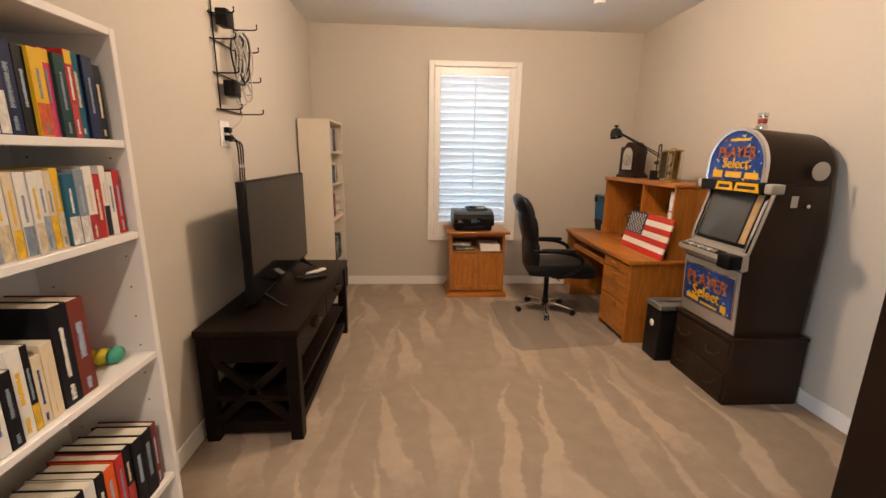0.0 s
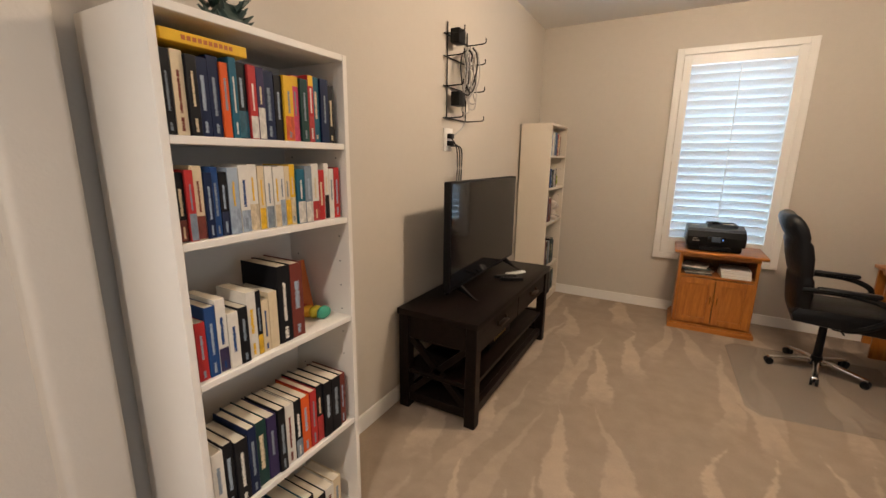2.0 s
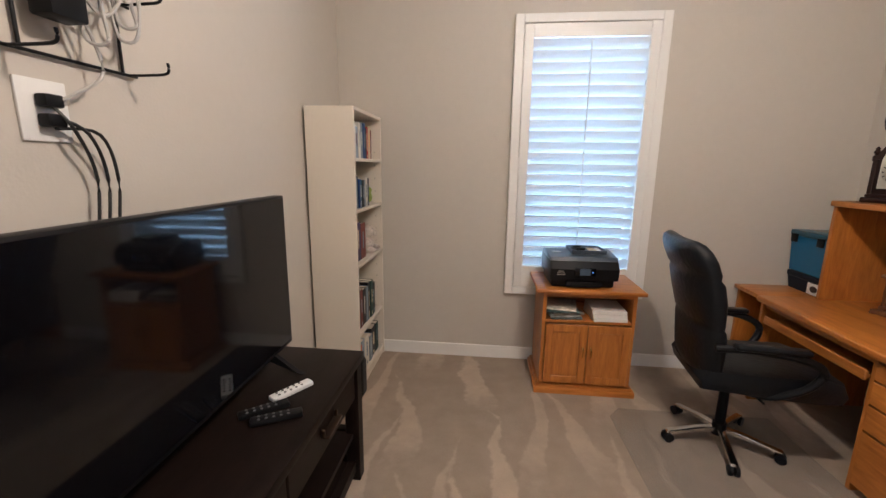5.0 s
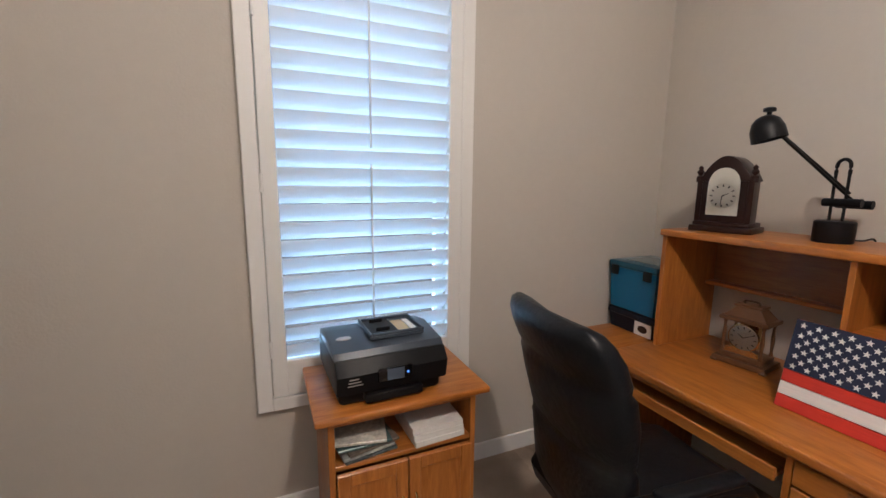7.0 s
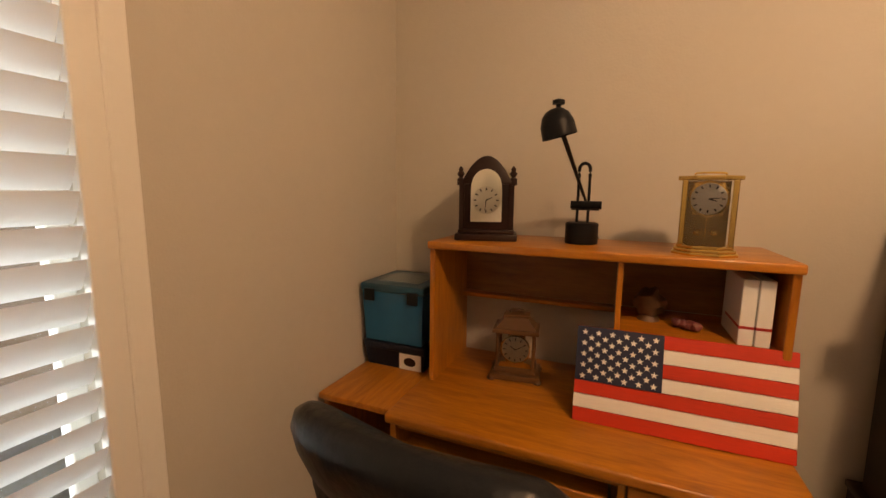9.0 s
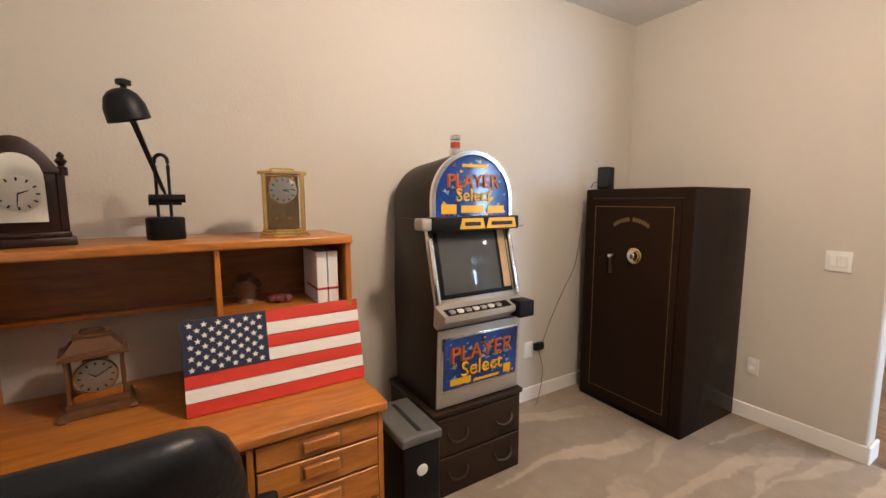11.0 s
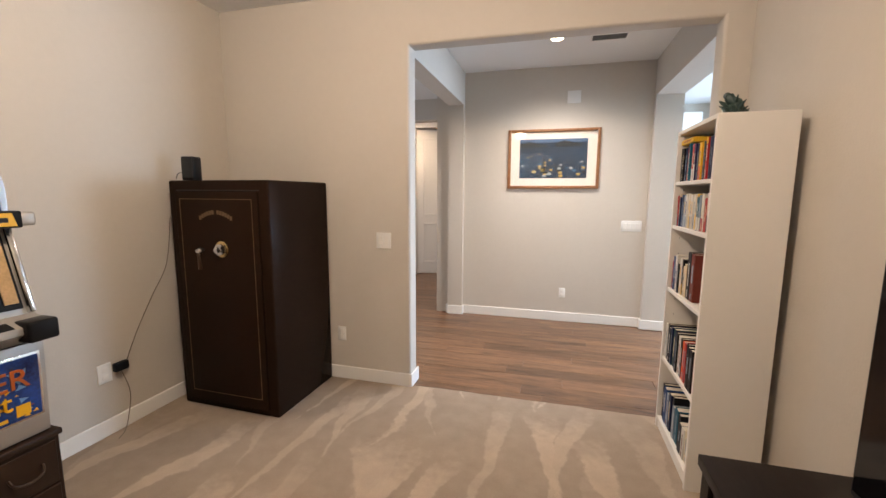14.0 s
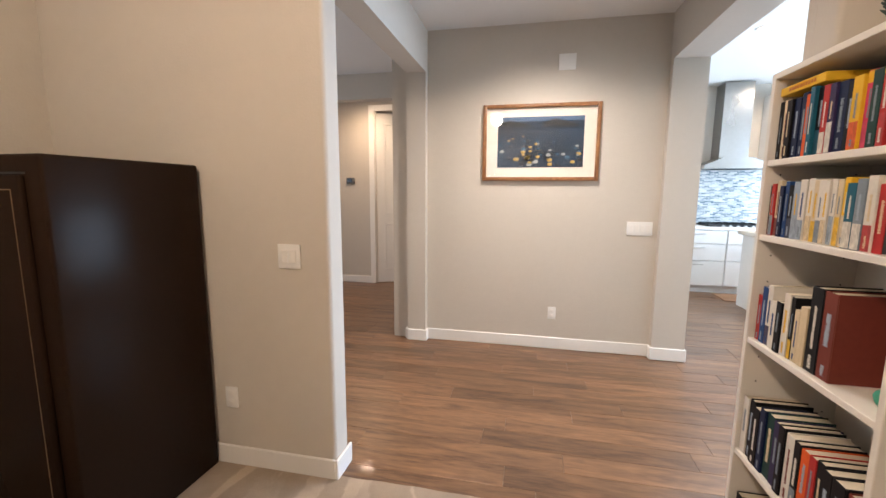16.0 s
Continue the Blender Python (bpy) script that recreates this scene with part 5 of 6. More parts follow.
def clock_dial(parent, x, y, z, r, hour=2.2, minute=31, ring=DIAL):
    """A round dial that faces -x, with hour marks and two pointers."""
    d = part("dial", lathe(B(), (x, y, z), [(r, 0), (r, 0.002), (r * 0.97, 0.003)], 32, "X"), ring, parent)
    d.data.transform(Matrix.Translation((0, 0, 0)))
    bm = B()
    for i in range(12):
        a = i * math.tau / 12
        p, q = Vector((0, math.sin(a), math.cos(a))), Vector((x - 0.003, y, z))
        rod(bm, q + p * r * 0.72, q + p * r * 0.9, r * 0.045, seg=6)
    part("hour_marks", bm, INK, d)
    bm = B()
    for a, ln, w in ((hour * math.tau / 12, 0.5, 0.05), (minute * math.tau / 60, 0.75, 0.035)):
        q = Vector((x - 0.005, y, z))
        rod(bm, q, q + Vector((0, -math.sin(a), math.cos(a))) * r * ln, r * w, r * 0.015, 6)
    part("pointers", bm, INK, d)


def mantel_clock():
    t = thing("mantel_clock", 3.56, 4.36, HT, "dark mahogany mantel clock with arched silver dial", "clock", rz=14)
    w, d = 0.105, 0.07
    bm = B()
    box(bm, -d - 0.022, -w - 0.033, 0, d + 0.022, w + 0.033, 0.03, 0.006)
    box(bm, -d - 0.01, -w - 0.02, 0.03, d + 0.01, w + 0.02, 0.05, 0.006)
    part("base", bm, MAHOG, t)

    def arch(hw, z0, zs, top):
        pts = [(-hw, z0), (hw, z0)]
        for i in range(13):
            u = i / 12
            y = hw * math.cos(u * math.pi)
            pts.append((y, zs + (top - zs) * (math.sin(u * math.pi) ** 0.8)))
        return pts

    def pointed(hw, z0, zs, top):
        return [(-hw, z0), (hw, z0)] + [(hw * math.cos(i * math.pi / 16), zs + (top - zs) * (1 - abs(math.cos(i * math.pi / 16)) ** 2.0)) for i in range(17)]
    part("case", prism(B(), pointed(w, 0.05, 0.255, 0.355), "x", -d, d, 0.004), MAHOG, t)
    part("arch_moulding", prism(B(), pointed(w + 0.006, 0.25, 0.258, 0.372), "x", -d - 0.008, d + 0.008, 0.004), MAHOG, t)
    for s in (-1, 1):
        part("column", box(B(), -d - 0.006, s * (w + 0.004) - 0.012, 0.05, -d + 0.02, s * (w + 0.004) + 0.012, 0.265, 0.003, 1), MAHOG, t)
        part("finial", lathe(B(), (-d + 0.008, s * (w + 0.01), 0.265), [(0.017, -0.02), (0.017, 0.008), (0.008, 0.014), (0.018, 0.03), (0.009, 0.042), (0.012, 0.05), (0.003, 0.062)], 12), MAHOG, t)
    part("dial_plate", prism(B(), arch(0.068, 0.085, 0.22, 0.315), "x", -d - 0.013, -d - 0.0085), mat("cream_dial_plate", (0.66, 0.64, 0.54), 0.45), t)
    clock_dial(t, -d - 0.014, 0, 0.18, 0.06)


mantel_clock()


def desk_lamp():
    t = thing("desk_lamp", 3.60, 3.945, HT, "black articulated desk lamp with domed shade", "lamp")
    part("base", lathe(B(), (0, 0, 0), [(0.066, 0), (0.068, 0.004), (0.068, 0.085), (0.062, 0.09), (0.02, 0.091)], 28), BLACK, t)
    for s in (-1, 1):
        part("post", rod(B(), (0, 0.022 * s, 0.09), (0, 0.022 * s, 0.29), 0.006, seg=8), BLACK, t)
    part("counterweight", rod(B(), (0.0, -0.075, 0.165), (0.0, 0.05, 0.165), 0.017, seg=14), BLACK, t)
    part("yoke", tube(B(), [(0, -0.022, 0.28), (0, -0.02, 0.325), (0, 0.0, 0.34), (0, 0.02, 0.325), (0, 0.022, 0.28)], 0.007, 8), BLACK, t)
    head = Vector((-0.43, 0.06, 0.43))
    for s, z in ((-0.006, 0.0), (0.006, 0.028)):
        part("arm", rod(B(), (0.09, s, 0.175 + z), head + Vector((0.03, s, 0.01 + z * 0.5)), 0.006, seg=8), BLACK, t)
    part("rear_weight", rod(B(), (0.13, -0.06, 0.155), (0.13, 0.06, 0.155), 0.018, seg=14), BLACK, t)
    bm = B()
    lathe(bm, (0, 0, 0), [(0.012, 0.066), (0.03, 0.06), (0.047, 0.042), (0.058, 0.01), (0.060, -0.035), (0.057, -0.035), (0.054, 0.008), (0.026, 0.045)], 28)
    bmesh.ops.scale(bm, vec=(0.95, 0.95, 0.92), verts=bm.verts)
    bmesh.ops.rotate(bm, cent=(0, 0, 0), matrix=Matrix.Rotation(radians(-14), 3, "X") @ Matrix.Rotation(radians(-6), 3, "Y"), verts=bm.verts)
    bmesh.ops.translate(bm, vec=head, verts=bm.verts)
    sh = part("shade", bm, BLACK, t)
    part("knob", lathe(B(), head + Vector((-0.004, 0, 0.05)), [(0.008, 0), (0.008, 0.02), (0.02, 0.022), (0.02, 0.034), (0.01, 0.038)], 12), BLACK, sh)
    bm = B()
    ball(bm, head + Vector((0.002, 0, -0.004)), 0.022, sub=2)
    part("bulb", bm, WHITE, sh)
    part("cord", tube(B(), [(0.06, -0.02, 0.012), (0.12, -0.05, 0.006), (0.2, -0.06, 0.005), (0.235, -0.06, -0.1)], 0.004, 6), CABLE, t)


desk_lamp()


def brass_clock():
    t = thing("anniversary_clock", 3.47, 3.51, HT, "brass and glass anniversary clock with pendulum", "clock", rz=-8)
    bm = B()
    for i, (r, z0, z1) in enumerate(((0.105, 0, 0.012), (0.098, 0.012, 0.024), (0.09, 0.024, 0.036))):
        prism(bm, [(r * math.cos(a) * 0.85, r * math.sin(a) * 1.05) for a in [radians(22.5 + 45 * k) for k in range(8)]], "z", z0, z1, 0.002)
    part("base", bm, BRASS, t)
    bm = B()
    prism(bm, [(0.098 * math.cos(a) * 0.85, 0.098 * math.sin(a) * 1.08) for a in [radians(22.5 + 45 * k) for k in range(8)]], "z", 0.265, 0.28, 0.003)
    part("top_plate", bm, BRASS, t)
    part("carry_handle", tube(B(), [(0, -0.045, 0.28), (0, -0.04, 0.291), (0, 0.04, 0.291), (0, 0.045, 0.28)], 0.004, 6), BRASS, t)
    for k in range(8):
        a = radians(22.5 + 45 * k)
        x, y = 0.08 * math.cos(a) * 0.85, 0.08 * math.sin(a) * 1.05
        if k in (1, 2, 5, 6):
            part("pillar", rod(B(), (x, y, 0.036), (x, y, 0.265), 0.005, seg=8), BRASS, t)
    part("glass_panel", box(B(), -0.073, -0.075, 0.036, -0.071, 0.075, 0.265), GLASS, t)
    part("back_plate", box(B(), 0.03, -0.066, 0.036, 0.034, 0.066, 0.263), mat("aged_brass_plate", (0.30, 0.22, 0.10), 0.25, 0.9, var=0.2), t)
    for s in (-1, 1):
        part("side_glass", box(B(), -0.07, s * 0.082 - 0.001, 0.036, 0.05, s * 0.082 + 0.001, 0.265), GLASS, t)
        part("front_column", box(B(), -0.076, s * 0.074 - 0.009, 0.036, -0.066, s * 0.074 + 0.009, 0.265, 0.003, 1), BRASS, t)
    part("dial_bezel", lathe(B(), (-0.03, 0, 0.2), [(0.064, -0.006), (0.064, -0.001), (0.06, 0.0)], 28, "X"), BRASS, t)
    part("movement_case", box(B(), -0.02, -0.05, 0.14, 0.02, 0.05, 0.26, 0.004, 1), BRASS, t)
    clock_dial(t, -0.03, 0, 0.2, 0.055, 3.6, 14, WHITE)
    for k in range(4):
        a = radians(45 + 90 * k)
        part("pendulum_ball", ball(B(), (0.025 * math.cos(a), 0.035 * math.sin(a), 0.08), 0.013, sub=2), BRASS, t)
    part("pendulum_rod", rod(B(), (0, 0, 0.06), (0, 0, 0.16), 0.002, seg=6), BRASS, t)


brass_clock()


def lantern_clock():
    t = thing("carriage_clock", 3.60, 4.21, 0.77, "walnut lantern clock with brass dial and glass", "clock", rz=8)
    part("base", prism(B(), [(-0.09, -0.115), (0.09, -0.115), (0.09, 0.115), (-0.09, 0.115)], "z", 0.0, 0.03, 0.008), WALNUT, t)
    part("case_bottom", box(B(), -0.07, -0.095, 0.03, 0.07, 0.095, 0.055, 0.005), WALNUT, t)
    for sx in (-1, 1):
        for sy in (-1, 1):
            part("column", lathe(B(), (0.058 * sx, 0.082 * sy, 0.055), [(0.010, 0), (0.006, 0.02), (0.009, 0.08), (0.006, 0.145), (0.011, 0.165)], 10), WALNUT, t)
    part("cornice", prism(B(), [(-0.08, -0.105), (0.08, -0.105), (0.08, 0.105), (-0.08, 0.105)], "z", 0.22, 0.242, 0.006), WALNUT, t)
    bm = B()
    prism(bm, [(-0.065, -0.09), (0.065, -0.09), (0.065, 0.09), (-0.065, 0.09)], "z", 0.242, 0.30)
    for v in bm.verts:
        if v.co.z > 0.29:
            v.co.x *= 0.5
            v.co.y *= 0.5
    part("roof", bm, WALNUT, t)
    part("handle", tube(B(), [(0, -0.03, 0.3), (0, -0.03, 0.318), (0, 0.03, 0.318), (0, 0.03, 0.3)], 0.005, 6), BRONZE, t)
    part("glass_panel", box(B(), -0.062, -0.07, 0.055, -0.060, 0.07, 0.22), GLASS, t)
    part("movement", box(B(), 0.0, -0.04, 0.08, 0.04, 0.04, 0.2), BRASS, t)
    part("brass_apron", prism(B(), [(-0.075, 0.058), (0.075, 0.058), (0.07, 0.078), (0.03, 0.088), (0.0, 0.08), (-0.03, 0.088), (-0.07, 0.078)], "x", -0.059, -0.055), BRASS, t, "pierced brass apron under the dial")
    part("dial_bezel", lathe(B(), (-0.052, 0, 0.142), [(0.069, -0.006), (0.069, -0.001), (0.065, 0.0)], 28, "X"), BRASS, t)
    for sx in (-1, 1):
        for sy in (-1, 1):
            part("foot", lathe(B(), (0.08 * sx, 0.105 * sy, -0.001), [(0.016, 0), (0.02, 0.008), (0.012, 0.018)], 10), WALNUT, t)
    part("cupola", prism(B(), [(-0.045, -0.06), (0.045, -0.06), (0.045, 0.06), (-0.045, 0.06)], "z", 0.292, 0.304, 0.004), WALNUT, t)
    clock_dial(t, -0.052, 0, 0.142, 0.062, 10.2, 10, DIAL)


lantern_clock()


def wooden_flag():
    """Seven painted slats with a starred corner, leaning on the hutch."""
    t = thing("wooden_flag", 3.292, 3.918, 0.772, "painted wooden flag leaning against the desk hutch", "wooden flag", ry=13.5, rz=0.5)
    W, H = 0.695, 0.362
    s = H / 7
    for i in range(7):
        part("slat", box(B(), 0, -W, i * s + 0.001, 0.018, 0, (i + 1) * s - 0.001, 0.002, 1), FLAGW if i % 2 else RED, t)
    part("canton", box(B(), -0.004, -0.30, 3 * s + 0.001, 0.0, 0, H - 0.001, 0.001, 1), FLAGB, t)
    bm = B()
    prism(bm, [((0.0125 if k % 2 == 0 else 0.0052) * math.sin(k * math.pi / 5), (0.0125 if k % 2 == 0 else 0.0052) * math.cos(k * math.pi / 5)) for k in range(10)], "x", -0.0065, -0.004)
    me = mesh_of("star", bm, FLAGW)
    for r in range(9):
        for c in range(6 - r % 2):
            ob = new("star", me)
            ob.parent = t
            ob.location = (0, -(0.028 + (c + 0.5 * (r % 2)) * 0.049) * K, (3 * s + 0.018 + r * 0.0208) * K)


wooden_flag()
for i, (y, rgb) in enumerate(((3.295, (0.6, 0.6, 0.6)), (3.345, (0.62, 0.6, 0.57)))):
    t = thing("ring_binder", 3.42, y, 1.112, "white ring binder with red band in hutch", "binder", group="binders in the hutch")
    part("cover", box(B(), 0, 0, 0, 0.25, 0.045, 0.235, 0.002, 1), WHITE, t)
    part("red_band", box(B(), -0.001, -0.0006, 0.06, 0.2, 0.0456, 0.07), cover_material(NAMES["r"][0]), t)
t = B()
ball(t, (0, 0, 0.07), 0.05, (0.9, 1.2, 1.3), 3, 0.35, 6)
rod(t, (0, 0, 0), (0, 0, 0.05), 0.045, 0.02)
solo("ornament", 3.62, 3.66, 1.112, t, mat("brown_ornament", (0.12, 0.06, 0.03), 0.5, var=0.5), "small brown carved ornament in the hutch", "ornament")
t = B()
for i in range(4):
    ball(t, (0.01 * i, -0.03 + 0.02 * i, 0.02), 0.022, (1.3, 1, 0.9), 2, 0.3, i)
solo("ornament", 3.52, 3.53, 1.112, t, mat("dark_pink_ornament", (0.16, 0.04, 0.04), 0.5, var=0.6), "dark red trinket on the hutch shelf", "ornament")


# ---- slot machine corner ----
def shredder():
    t = thing("paper_shredder", 3.165, 2.90, 0.009, "black paper shredder with a grey slotted lid", "shredder")
    part("bin", box(B(), 0, 0, 0, 0.36, 0.20, 0.43, 0.012, 3), BLACK, t)
    lid = part("lid", box(B(), -0.008, -0.008, 0.432, 0.368, 0.208, 0.48, 0.012, 3), GREYP, t)
    part("slot", box(B(), 0.03, 0.085, 0.4795, 0.33, 0.108, 0.4815), INK, lid)
    part("grip", ball(B(), (-0.001, 0.10, 0.30), 0.03, (0.2, 1, 1), 2), WHITE, t, "white oval grip")


shredder()


def drawer_chest():
    t = thing("drawer_chest", 3.28, 2.285, 0.009, "dark brown low chest with curved drawer pulls", "chest")
    D, W, H = 0.52, 0.585, 0.485
    part("body", box(B(), 0, 0, 0.0, D, W, H - 0.03, 0.004, 1), BROWN, t)
    part("top", box(B(), -0.012, -0.012, H - 0.03, D, W + 0.012, H, 0.008), BROWN, t)
    for z0, z1 in ((0.03, 0.225), (0.24, 0.44)):
        d = part("drawer", box(B(), -0.010, 0.02, z0, 0.0, W - 0.02, z1, 0.003, 1), BROWN, t)
        for y in (0.14, 0.445):
            zc = (z0 + z1) / 2
            part("pull", tube(B(), [(-0.012, y - 0.06, zc + 0.02), (-0.03, y - 0.05, zc - 0.01), (-0.035, y, zc - 0.025), (-0.03, y + 0.05, zc - 0.01), (-0.012, y + 0.06, zc + 0.02)], 0.006, 6), BRONZE, d, "curved bronze drawer pull")


drawer_chest()
FACE = Matrix(((0, 0, -1, 0), (-1, 0, 0, 0), (0, 1, 0, 0), (0, 0, 0, 1)))


PALE = mat("pale_blue_print", (0.12, 0.28, 0.55), 0.3)
DARKB = mat("dark_red_print", (0.18, 0.03, 0.02), 0.3)


def confetti(parent, x, w, z0, z1, m, seed):
    """Small printed shapes scattered behind the lettering."""
    rnd = random.Random(seed)
    for i in range(110):
        y, z, r = rnd.uniform(-w, w), rnd.uniform(z0, z1), rnd.uniform(0.004, 0.016)
        if z > 1.09 and (y - 0.012) ** 2 + (z - 1.08) ** 2 > 0.046:
            continue
        bm = B()
        a0 = rnd.uniform(0, 6)
        prism(bm, [(y + r * (1.5 if k % 2 else 0.6) * math.cos(a0 + k * math.tau / 6), z + r * (1 if k % 2 else 0.5) * math.sin(a0 + k * math.tau / 6)) for k in range(6)], "x", x - 0.0006, x + 0.0006)
        bmesh.ops.transform(bm, matrix=m, verts=bm.verts)
        part("printed_shape", bm, rnd.choice((PALE, PALE, NAVY, BLUEART, DARKB, YELLOW, SILVER)), parent)


def slot_machine():
    t = thing("slot_machine", 3.5, 2.578, 0.494, "brown and silver video slot machine on chest", "slot machine")
    hw, aw = 0.272, 0.252
    prof = [(-0.20, 0), (-0.225, 0.44), (-0.30, 0.495), (-0.30, 0.52), (-0.20, 0.555), (-0.088, 0.985), (0.24, 0.985), (0.27, 0.6), (0.25, 0.0)]
    part("cabinet", prism(B(), prof, "y", -hw, hw, 0.004), BROWN, t)

    def arch(w, z0, zs):
        return [(0.012 - w, z0), (0.012 + w, z0)] + [(0.012 + w * math.cos(i * math.pi / 20), zs + w * math.sin(i * math.pi / 20)) for i in range(21)]
    bm = B()
    prism(bm, arch(aw, 0.985, 1.08), "x", -0.155, 0.27, 0.004)
    for v in bm.verts:
        if v.co.x > 0.2 and v.co.z > 1.0:
            v.co.z -= (v.co.z - 1.0) * 0.10
    part("top_box", bm, BROWN, t)
    bm = B()
    outer, inner = arch(aw + 0.004, 0.99, 1.08), arch(aw - 0.017, 0.99, 1.08)
    ring = outer[1:] + [outer[0]]
    ri = inner[1:] + [inner[0]]
    a, b = [bm.verts.new((-0.175, *p)) for p in ring], [bm.verts.new((-0.175, *p)) for p in ri]
    c, d = [bm.verts.new((-0.150, *p)) for p in ring], [bm.verts.new((-0.150, *p)) for p in ri]
    for i in range(len(ring) - 1):
        for p, q in ((a, b), (c, a), (b, d)):
            bm.faces.new((p[i], p[i + 1], q[i + 1], q[i]))
    part("marquee_trim", bm, CHROME, t, "chrome arch trim")
    mq = part("marquee", prism(B(), arch(aw - 0.018, 0.99, 1.08), "x", -0.165, -0.156), BLUEART, t, "blue printed marquee glass")

    def word(parent, text, x, y, z, size, m, lean=0.0, depth=0.003):
        return letters("lettering", text, Matrix.Translation((x, y, z)) @ Matrix.Rotation(radians(lean), 4, "Y") @ FACE, size, m, parent, depth)
    word(mq, "PLAYER", -0.1695, 0.016, 1.174, 0.100, DARKB, depth=0.001)
    word(mq, "PLAYER", -0.172, 0.012, 1.176, 0.097, ORANGE)
    word(mq, "Select", -0.171, 0.012, 1.105, 0.095, YELLOW)
    confetti(mq, -0.1675, 0.205, 1.0, 1.29, Matrix(), 1)
    for y0, y1, z0, z1 in ((-0.07, 0.085, 1.25, 1.266), (-0.19, -0.08, 1.012, 1.052), (0.12, 0.21, 1.012, 1.06), (-0.05, 0.09, 1.016, 1.054)):
        part("print_bar", box(B(), -0.1695, y0, z0, -0.1665, y1, z1), YELLOW, mq)
    band = part("sign_band", box(B(), -0.20, -hw - 0.005, 0.925, -0.12, hw + 0.005, 0.998, 0.008), BLACK, t)
    for y0, y1 in ((-0.255, -0.05), (-0.04, 0.12)):
        bm = B()
        prism(bm, [(y0, 0.934), (y1, 0.934), (y1 - 0.015, 0.989), (y0 + 0.015, 0.989)], "x", -0.203, -0.2005)
        part("orange_sign", bm, YELLOW, band)
        part("sign_text", box(B(), -0.2045, y0 + 0.03, 0.95, -0.2032, y1 - 0.03, 0.97), INK, band)
    for s in (-1, 1):
        part("end_lamp", box(B(), -0.19, s * (hw + 0.03) - 0.03, 0.932, -0.10, s * (hw + 0.03) + 0.03, 0.992, 0.012, 3), SILVER, t)

    # leaning screen surround
    lean = math.degrees(math.atan2(0.112, 0.43))
    M = Matrix.Translation((-0.20, 0, 0.555)) @ Matrix.Rotation(radians(lean), 4, "Y")

    def slab(name, y0, z0, y1, z1, x0, x1, m, parent, bevel=0.0, label=""):
        bm = box(B(), x0, y0, z0, x1, y1, z1, bevel)
        bmesh.ops.transform(bm, matrix=M, verts=bm.verts)
        return part(name, bm, m, parent, label)
    H = 0.425
    slab("bezel", -hw, 0, hw, H, -0.006, 0.006, SILVER, t, 0.002)
    for s in (-1, 1):
        slab("chrome_strip", s * (hw - 0.014) - 0.014, 0.0, s * (hw - 0.014) + 0.014, H, -0.03, 0.0, CHROME, t, 0.008)
    slab("chrome_strip", -hw, H - 0.02, hw, H, -0.028, 0.0, CHROME, t, 0.006)
    slab("screen_surround", -0.235, 0.025, 0.235, H - 0.03, -0.016, -0.006, BLACK, t, 0.003)
    slab("screen", -0.155, 0.045, 0.215, H - 0.045, -0.021, -0.012, CRT, t, 0.004, "dark curved glass screen")
    strip = slab("payout_strip", -0.222, 0.05, -0.175, H - 0.05, -0.022, -0.014, mat("tan_printed_strip", (0.42, 0.27, 0.12), 0.3, var=0.4, scale=40), t)
    part("button_strip", prism(B(), [(-0.298, 0.5195), (-0.245, 0.538), (-0.245, 0.543), (-0.298, 0.5255)], "y", -0.15, 0.25), BLACK, t)
    for i in range(7):
        part("button", box(B(), -0.29, 0.20 - i * 0.048, 0.525, -0.262, 0.23 - i * 0.048, 0.543, 0.004), (SILVER, WHITE)[i % 2], t)
    part("bill_acceptor", box(B(), -0.335, -hw - 0.01, 0.455, -0.24, -hw + 0.10, 0.545, 0.012, 3), BLACK, t)
    slope = math.degrees(math.atan2(0.025, 0.44))
    N = Matrix.Translation((-0.20, 0, 0)) @ Matrix.Rotation(radians(-slope), 4, "Y")

    def low(name, y0, z0, y1, z1, x0, x1, m, parent, bevel=0.0, label=""):
        bm = box(B(), x0, y0, z0, x1, y1, z1, bevel)
        bmesh.ops.transform(bm, matrix=N, verts=bm.verts)
        return part(name, bm, m, parent, label)
    low("lower_door", -hw, 0.012, hw, 0.435, -0.012, 0.0, SILVER, t, 0.004)
    low("belly_rim", -hw + 0.02, 0.1, hw - 0.02, 0.395, -0.018, -0.012, CHROME, t, 0.003)
    bp = low("belly_panel", -hw + 0.032, 0.112, hw - 0.032, 0.383, -0.023, -0.0175, BLUEART, t, 0.0, "blue printed belly glass")
    letters("lettering", "PLAYER", N @ Matrix.Translation((-0.0245, 0.004, 0.292)) @ FACE, 0.124, DARKB, bp, 0.001)
    for text, z, size, m in (("PLAYER", 0.295, 0.12, ORANGE), ("Select", 0.205, 0.115, YELLOW)):
        letters("lettering", text, N @ Matrix.Translation((-0.027, 0.0, z)) @ FACE, size, m, bp, 0.003)
    confetti(bp, -0.0235, 0.22, 0.125, 0.37, N, 2)
    for y0, y1, z0, z1 in ((0.07, 0.2, 0.13, 0.165), (-0.12, 0.05, 0.125, 0.14), (-0.2, -0.15, 0.13, 0.18)):
        low("print_bar", y0, z0, y1, z1, -0.025, -0.0235, YELLOW, bp)
    part("front_deck", prism(B(), [(-0.226, 0.437), (-0.303, 0.493), (-0.303, 0.522), (-0.20, 0.557), (-0.19, 0.45)], "y", -hw - 0.002, hw + 0.002, 0.003), SILVER, t)
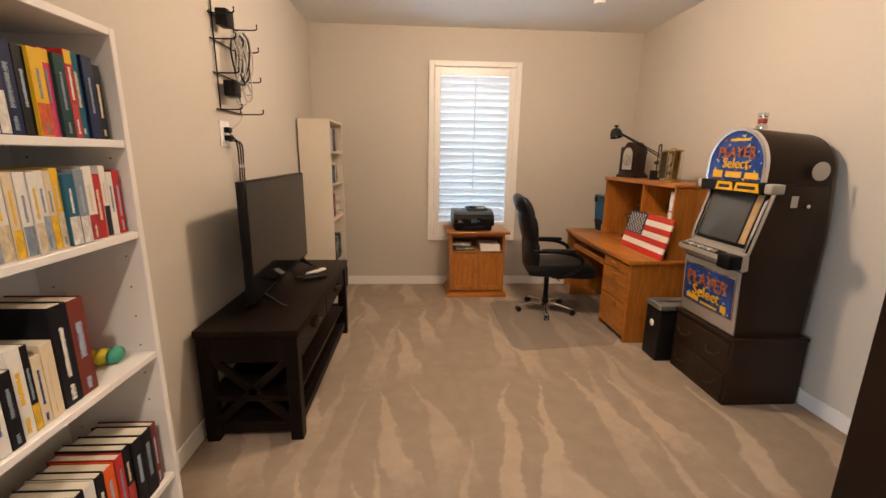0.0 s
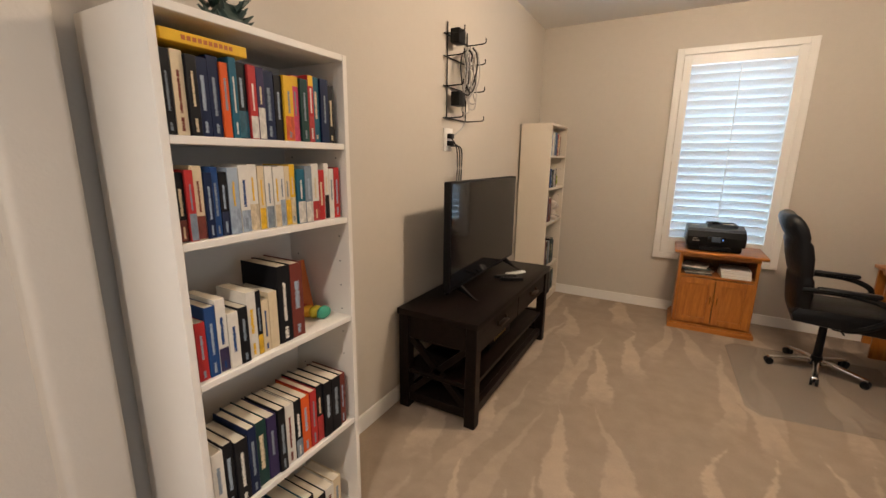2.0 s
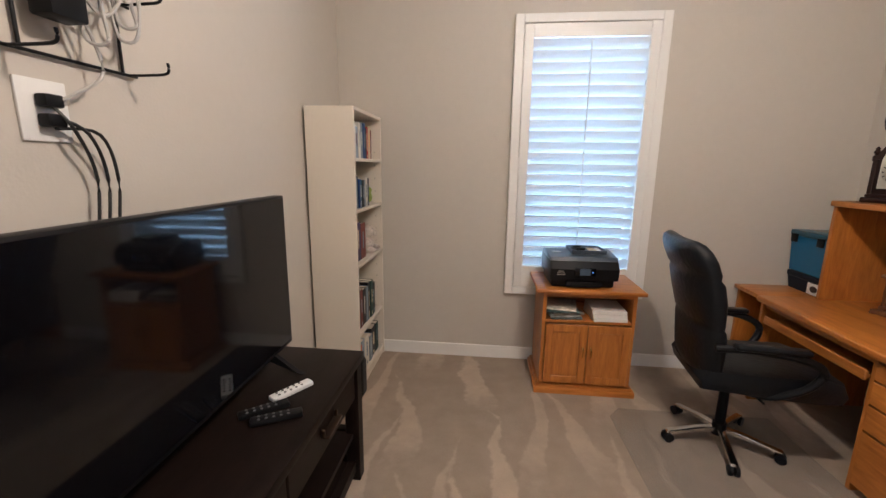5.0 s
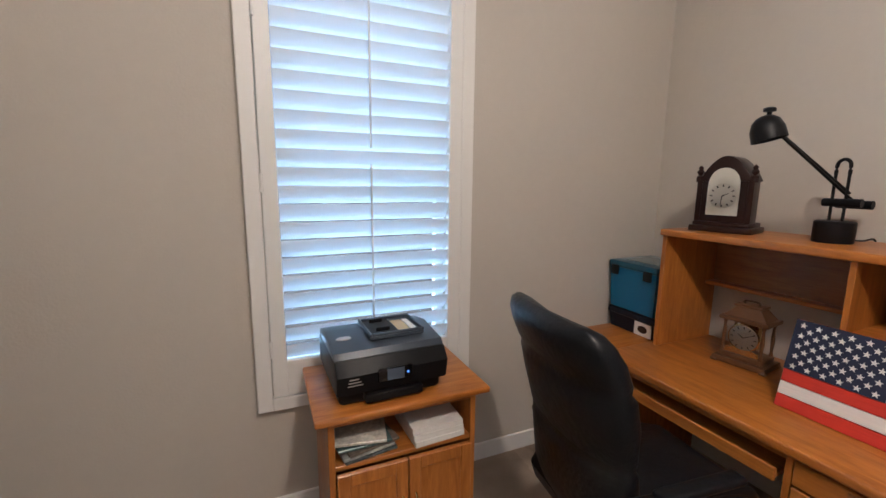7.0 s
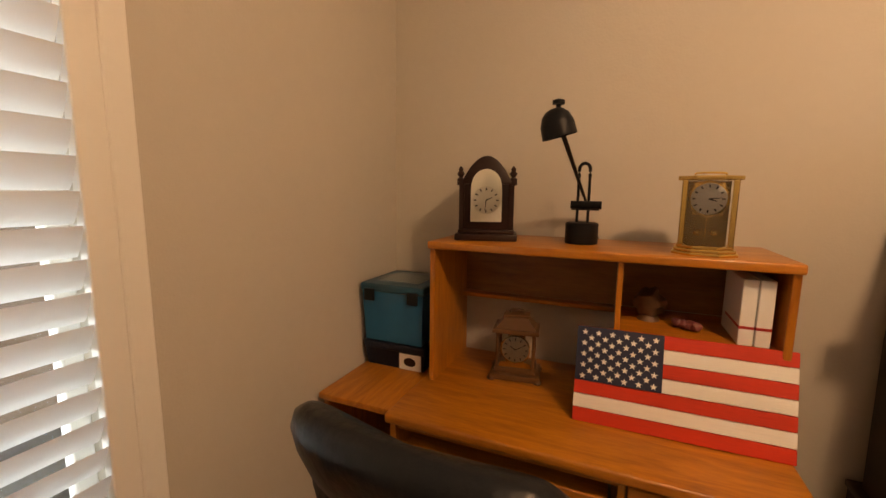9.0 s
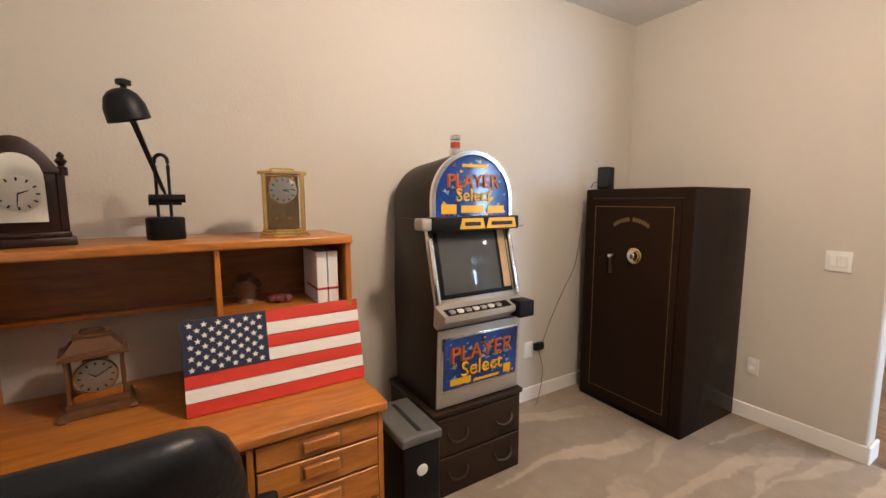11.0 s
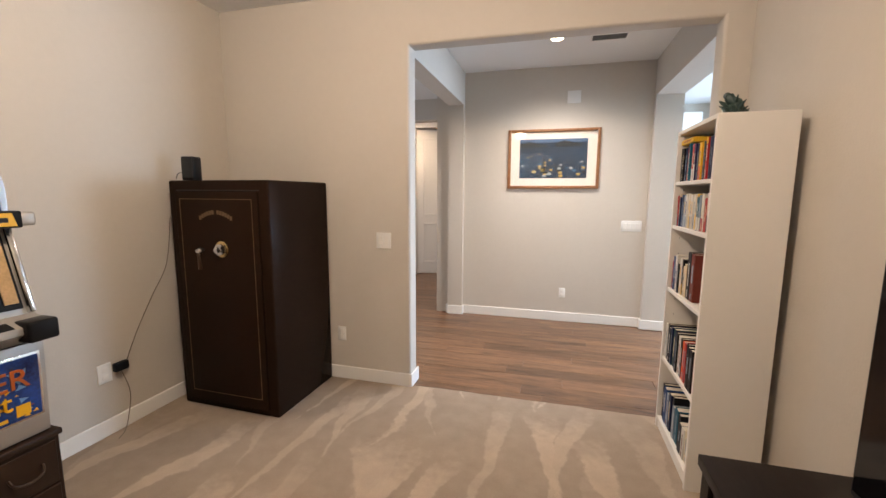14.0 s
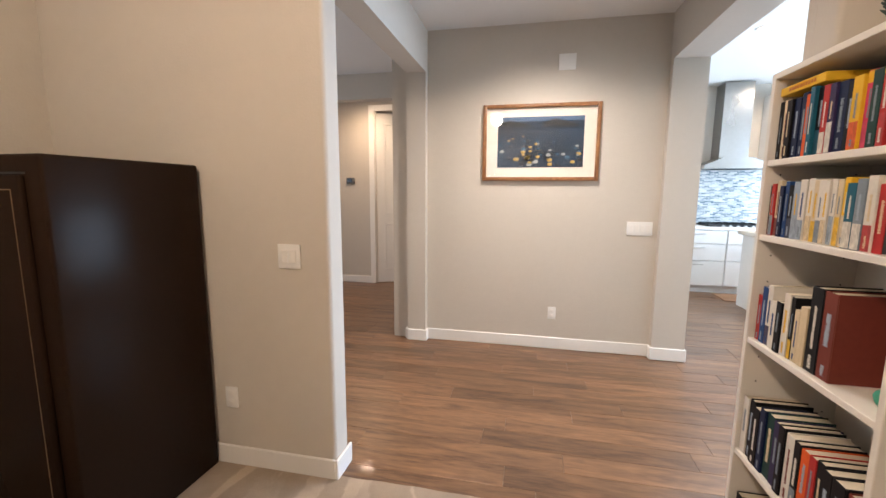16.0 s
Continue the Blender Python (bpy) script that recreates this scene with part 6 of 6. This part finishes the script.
    part("candle", lathe(B(), (-0.02, 0.03, 1.328), [(0.034, 0), (0.034, 0.02), (0.025, 0.03), (0.025, 0.075), (0.03, 0.08), (0.03, 0.10), (0.01, 0.104)], 20), CHROME, t, "chrome candle light cap")
    part("candle_lens", lathe(B(), (-0.02, 0.03, 1.362), [(0.0265, 0), (0.0265, 0.03)], 20), mat("red_candle_lens", (0.35, 0.05, 0.03), 0.2), t, "red candle light lens")
    side = part("lock_plate", box(B(), 0.0, -hw - 0.003, 0.85, 0.045, -hw, 0.92, 0.002, 1), SILVER, t)
    part("speaker_disc", lathe(B(), (0.15, -hw - 0.0005, 1.07), [(0.056, 0), (0.056, 0.004)], 28, "Y"), SILVER, t)
    part("key_lock", rod(B(), (0.1, -hw - 0.02, 0.86), (0.1, -hw, 0.86), 0.012, seg=12), CHROME, t)


slot_machine()


# ---- safe corner ----
def gun_safe():
    t = thing("safe", 3.31, 0.885, 0.009, "tall dark brown gloss enamel steel safe", "safe", rz=-1)
    w, d, H = 0.415, 0.345, 1.645
    part("body", box(B(), -w, -d, 0, w, d, H, 0.014, 3), SAFE, t)
    door = part("door", box(B(), -w + 0.075, d - 0.001, 0.05, w - 0.075, d + 0.022, H - 0.075, 0.008, 3), SAFE, t)
    gold = mat("dull_gold_line", (0.16, 0.10, 0.05), 0.45, 0.4)
    bm = B()
    for b in ((-0.30, 0.13, -0.296, 1.52), (0.296, 0.13, 0.30, 1.52), (-0.30, 1.516, 0.30, 1.52), (-0.30, 0.13, 0.30, 0.134)):
        box(bm, b[0], d + 0.0215, b[1], b[2], d + 0.0232, b[3])
    part("pinstripe", bm, gold, door)
    bm = B()
    for i in range(13):
        a = radians(68 + 44 * i / 12)
        if i == 6:
            continue
        c = Vector((0.62 * math.cos(a) * 0.55 + 0.0, d + 0.0228, 0.90 + 0.53 * math.sin(a)))
        box(bm, c.x - 0.009, c.y - 0.001, c.z - 0.014, c.x + 0.009, c.y + 0.0006, c.z + 0.014)
    part("arched_lettering", bm, gold, door)
    part("dial_ring", lathe(B(), (-0.04, d + 0.022, 1.18), [(0.055, 0), (0.055, -0.008), (0.045, -0.014)], 28, "Y"), BRASS, door)
    part("dial_knob", lathe(B(), (-0.04, d + 0.022, 1.18), [(0.04, -0.012), (0.038, -0.03), (0.022, -0.034), (0.02, -0.055), (0.012, -0.058)], 24, "Y"), CHROME, door)
    part("handle_hub", lathe(B(), (0.13, d + 0.022, 1.165), [(0.026, 0), (0.022, -0.03), (0.014, -0.045)], 20, "Y"), CHROME, door)
    part("handle", rod(B(), (0.13, d + 0.058, 1.175), (0.12, d + 0.06, 1.04), 0.009, 0.012, 12), BRONZE, door)
    part("top_gap", box(B(), -w + 0.07, d + 0.0005, H - 0.072, w - 0.07, d + 0.002, H - 0.064), INK, t)


# the lathe's Y axis runs towards -y, so heights above are negative
gun_safe()
t = thing("loudspeaker", 3.665, 1.08, 1.656, "small black loudspeaker standing on the safe", "speaker", rz=10)
part("case", box(B(), -0.05, -0.045, 0, 0.05, 0.045, 0.17, 0.012, 3), BLACK, t)
part("grille", box(B(), -0.042, 0.044, 0.02, 0.042, 0.048, 0.16, 0.002, 1), INK, t)
part("cable", tube(B(), [(0.05, 0.0, 0.06), (0.09, 0.02, 0.05), (0.11, 0.02, 0.012)], 0.003, 6), CABLE, t)
CORD = mat("taupe_cord", (0.16, 0.13, 0.10), 0.5)
t = thing("power_adapter", WX, 1.60, 0.44, "black power adapter with a hanging cord", "power adapter")
part("body", box(B(), -0.05, -0.045, -0.03, -0.012, 0.045, 0.03, 0.01), BLACK, t)
part("cord", tube(B(), [(-0.03, -0.04, 0.02), (-0.02, -0.14, 0.2), (-0.015, -0.28, 0.42), (-0.02, -0.40, 0.62), (-0.03, -0.45, 0.95)], 0.0028, 6), CORD, t)
part("cord", tube(B(), [(-0.03, 0.0, -0.03), (-0.05, -0.03, -0.2), (-0.07, 0.03, -0.40), (-0.12, 0.12, -0.425)], 0.0028, 6), CORD, t)


# ---- plank floor ----
def plank_floor():
    fl = thing("floor_planks", 0, 0, 0, "brown wood-look plank floor", "floor")
    tagged(fl, kind="structure")
    rnd = random.Random(9)
    wid, ln = 0.172, 1.22
    bm = box(B(), 0, 0, -0.012, ln - 0.0015, wid - 0.0015, 0, 0.001, 1)
    me = mesh_of("plank", bm, PLANKS)
    far = B()
    y = -5.12
    while y < 0.56:
        x = -4.5 - rnd.random() * ln
        while x < 5.6:
            near = -1.3 < x < 3.6 and y > -3.2
            x1 = min(x + ln, 5.6)
            inside = y + wid <= 0.4 or (x > -1.2 and x1 < 3.6)
            if inside and x1 - x > 0.05:
                if near:
                    ob = new("plank", me)
                    ob.parent, ob.location = fl, (x * K, y * K, rnd.uniform(-0.0006, 0))
                else:
                    box(far, max(x, -4.5), y, -0.012, x1 - 0.003, y + wid - 0.003, 0)
            x += ln
        y += wid
    part("far_planks", far, PLANKS, fl)


plank_floor()
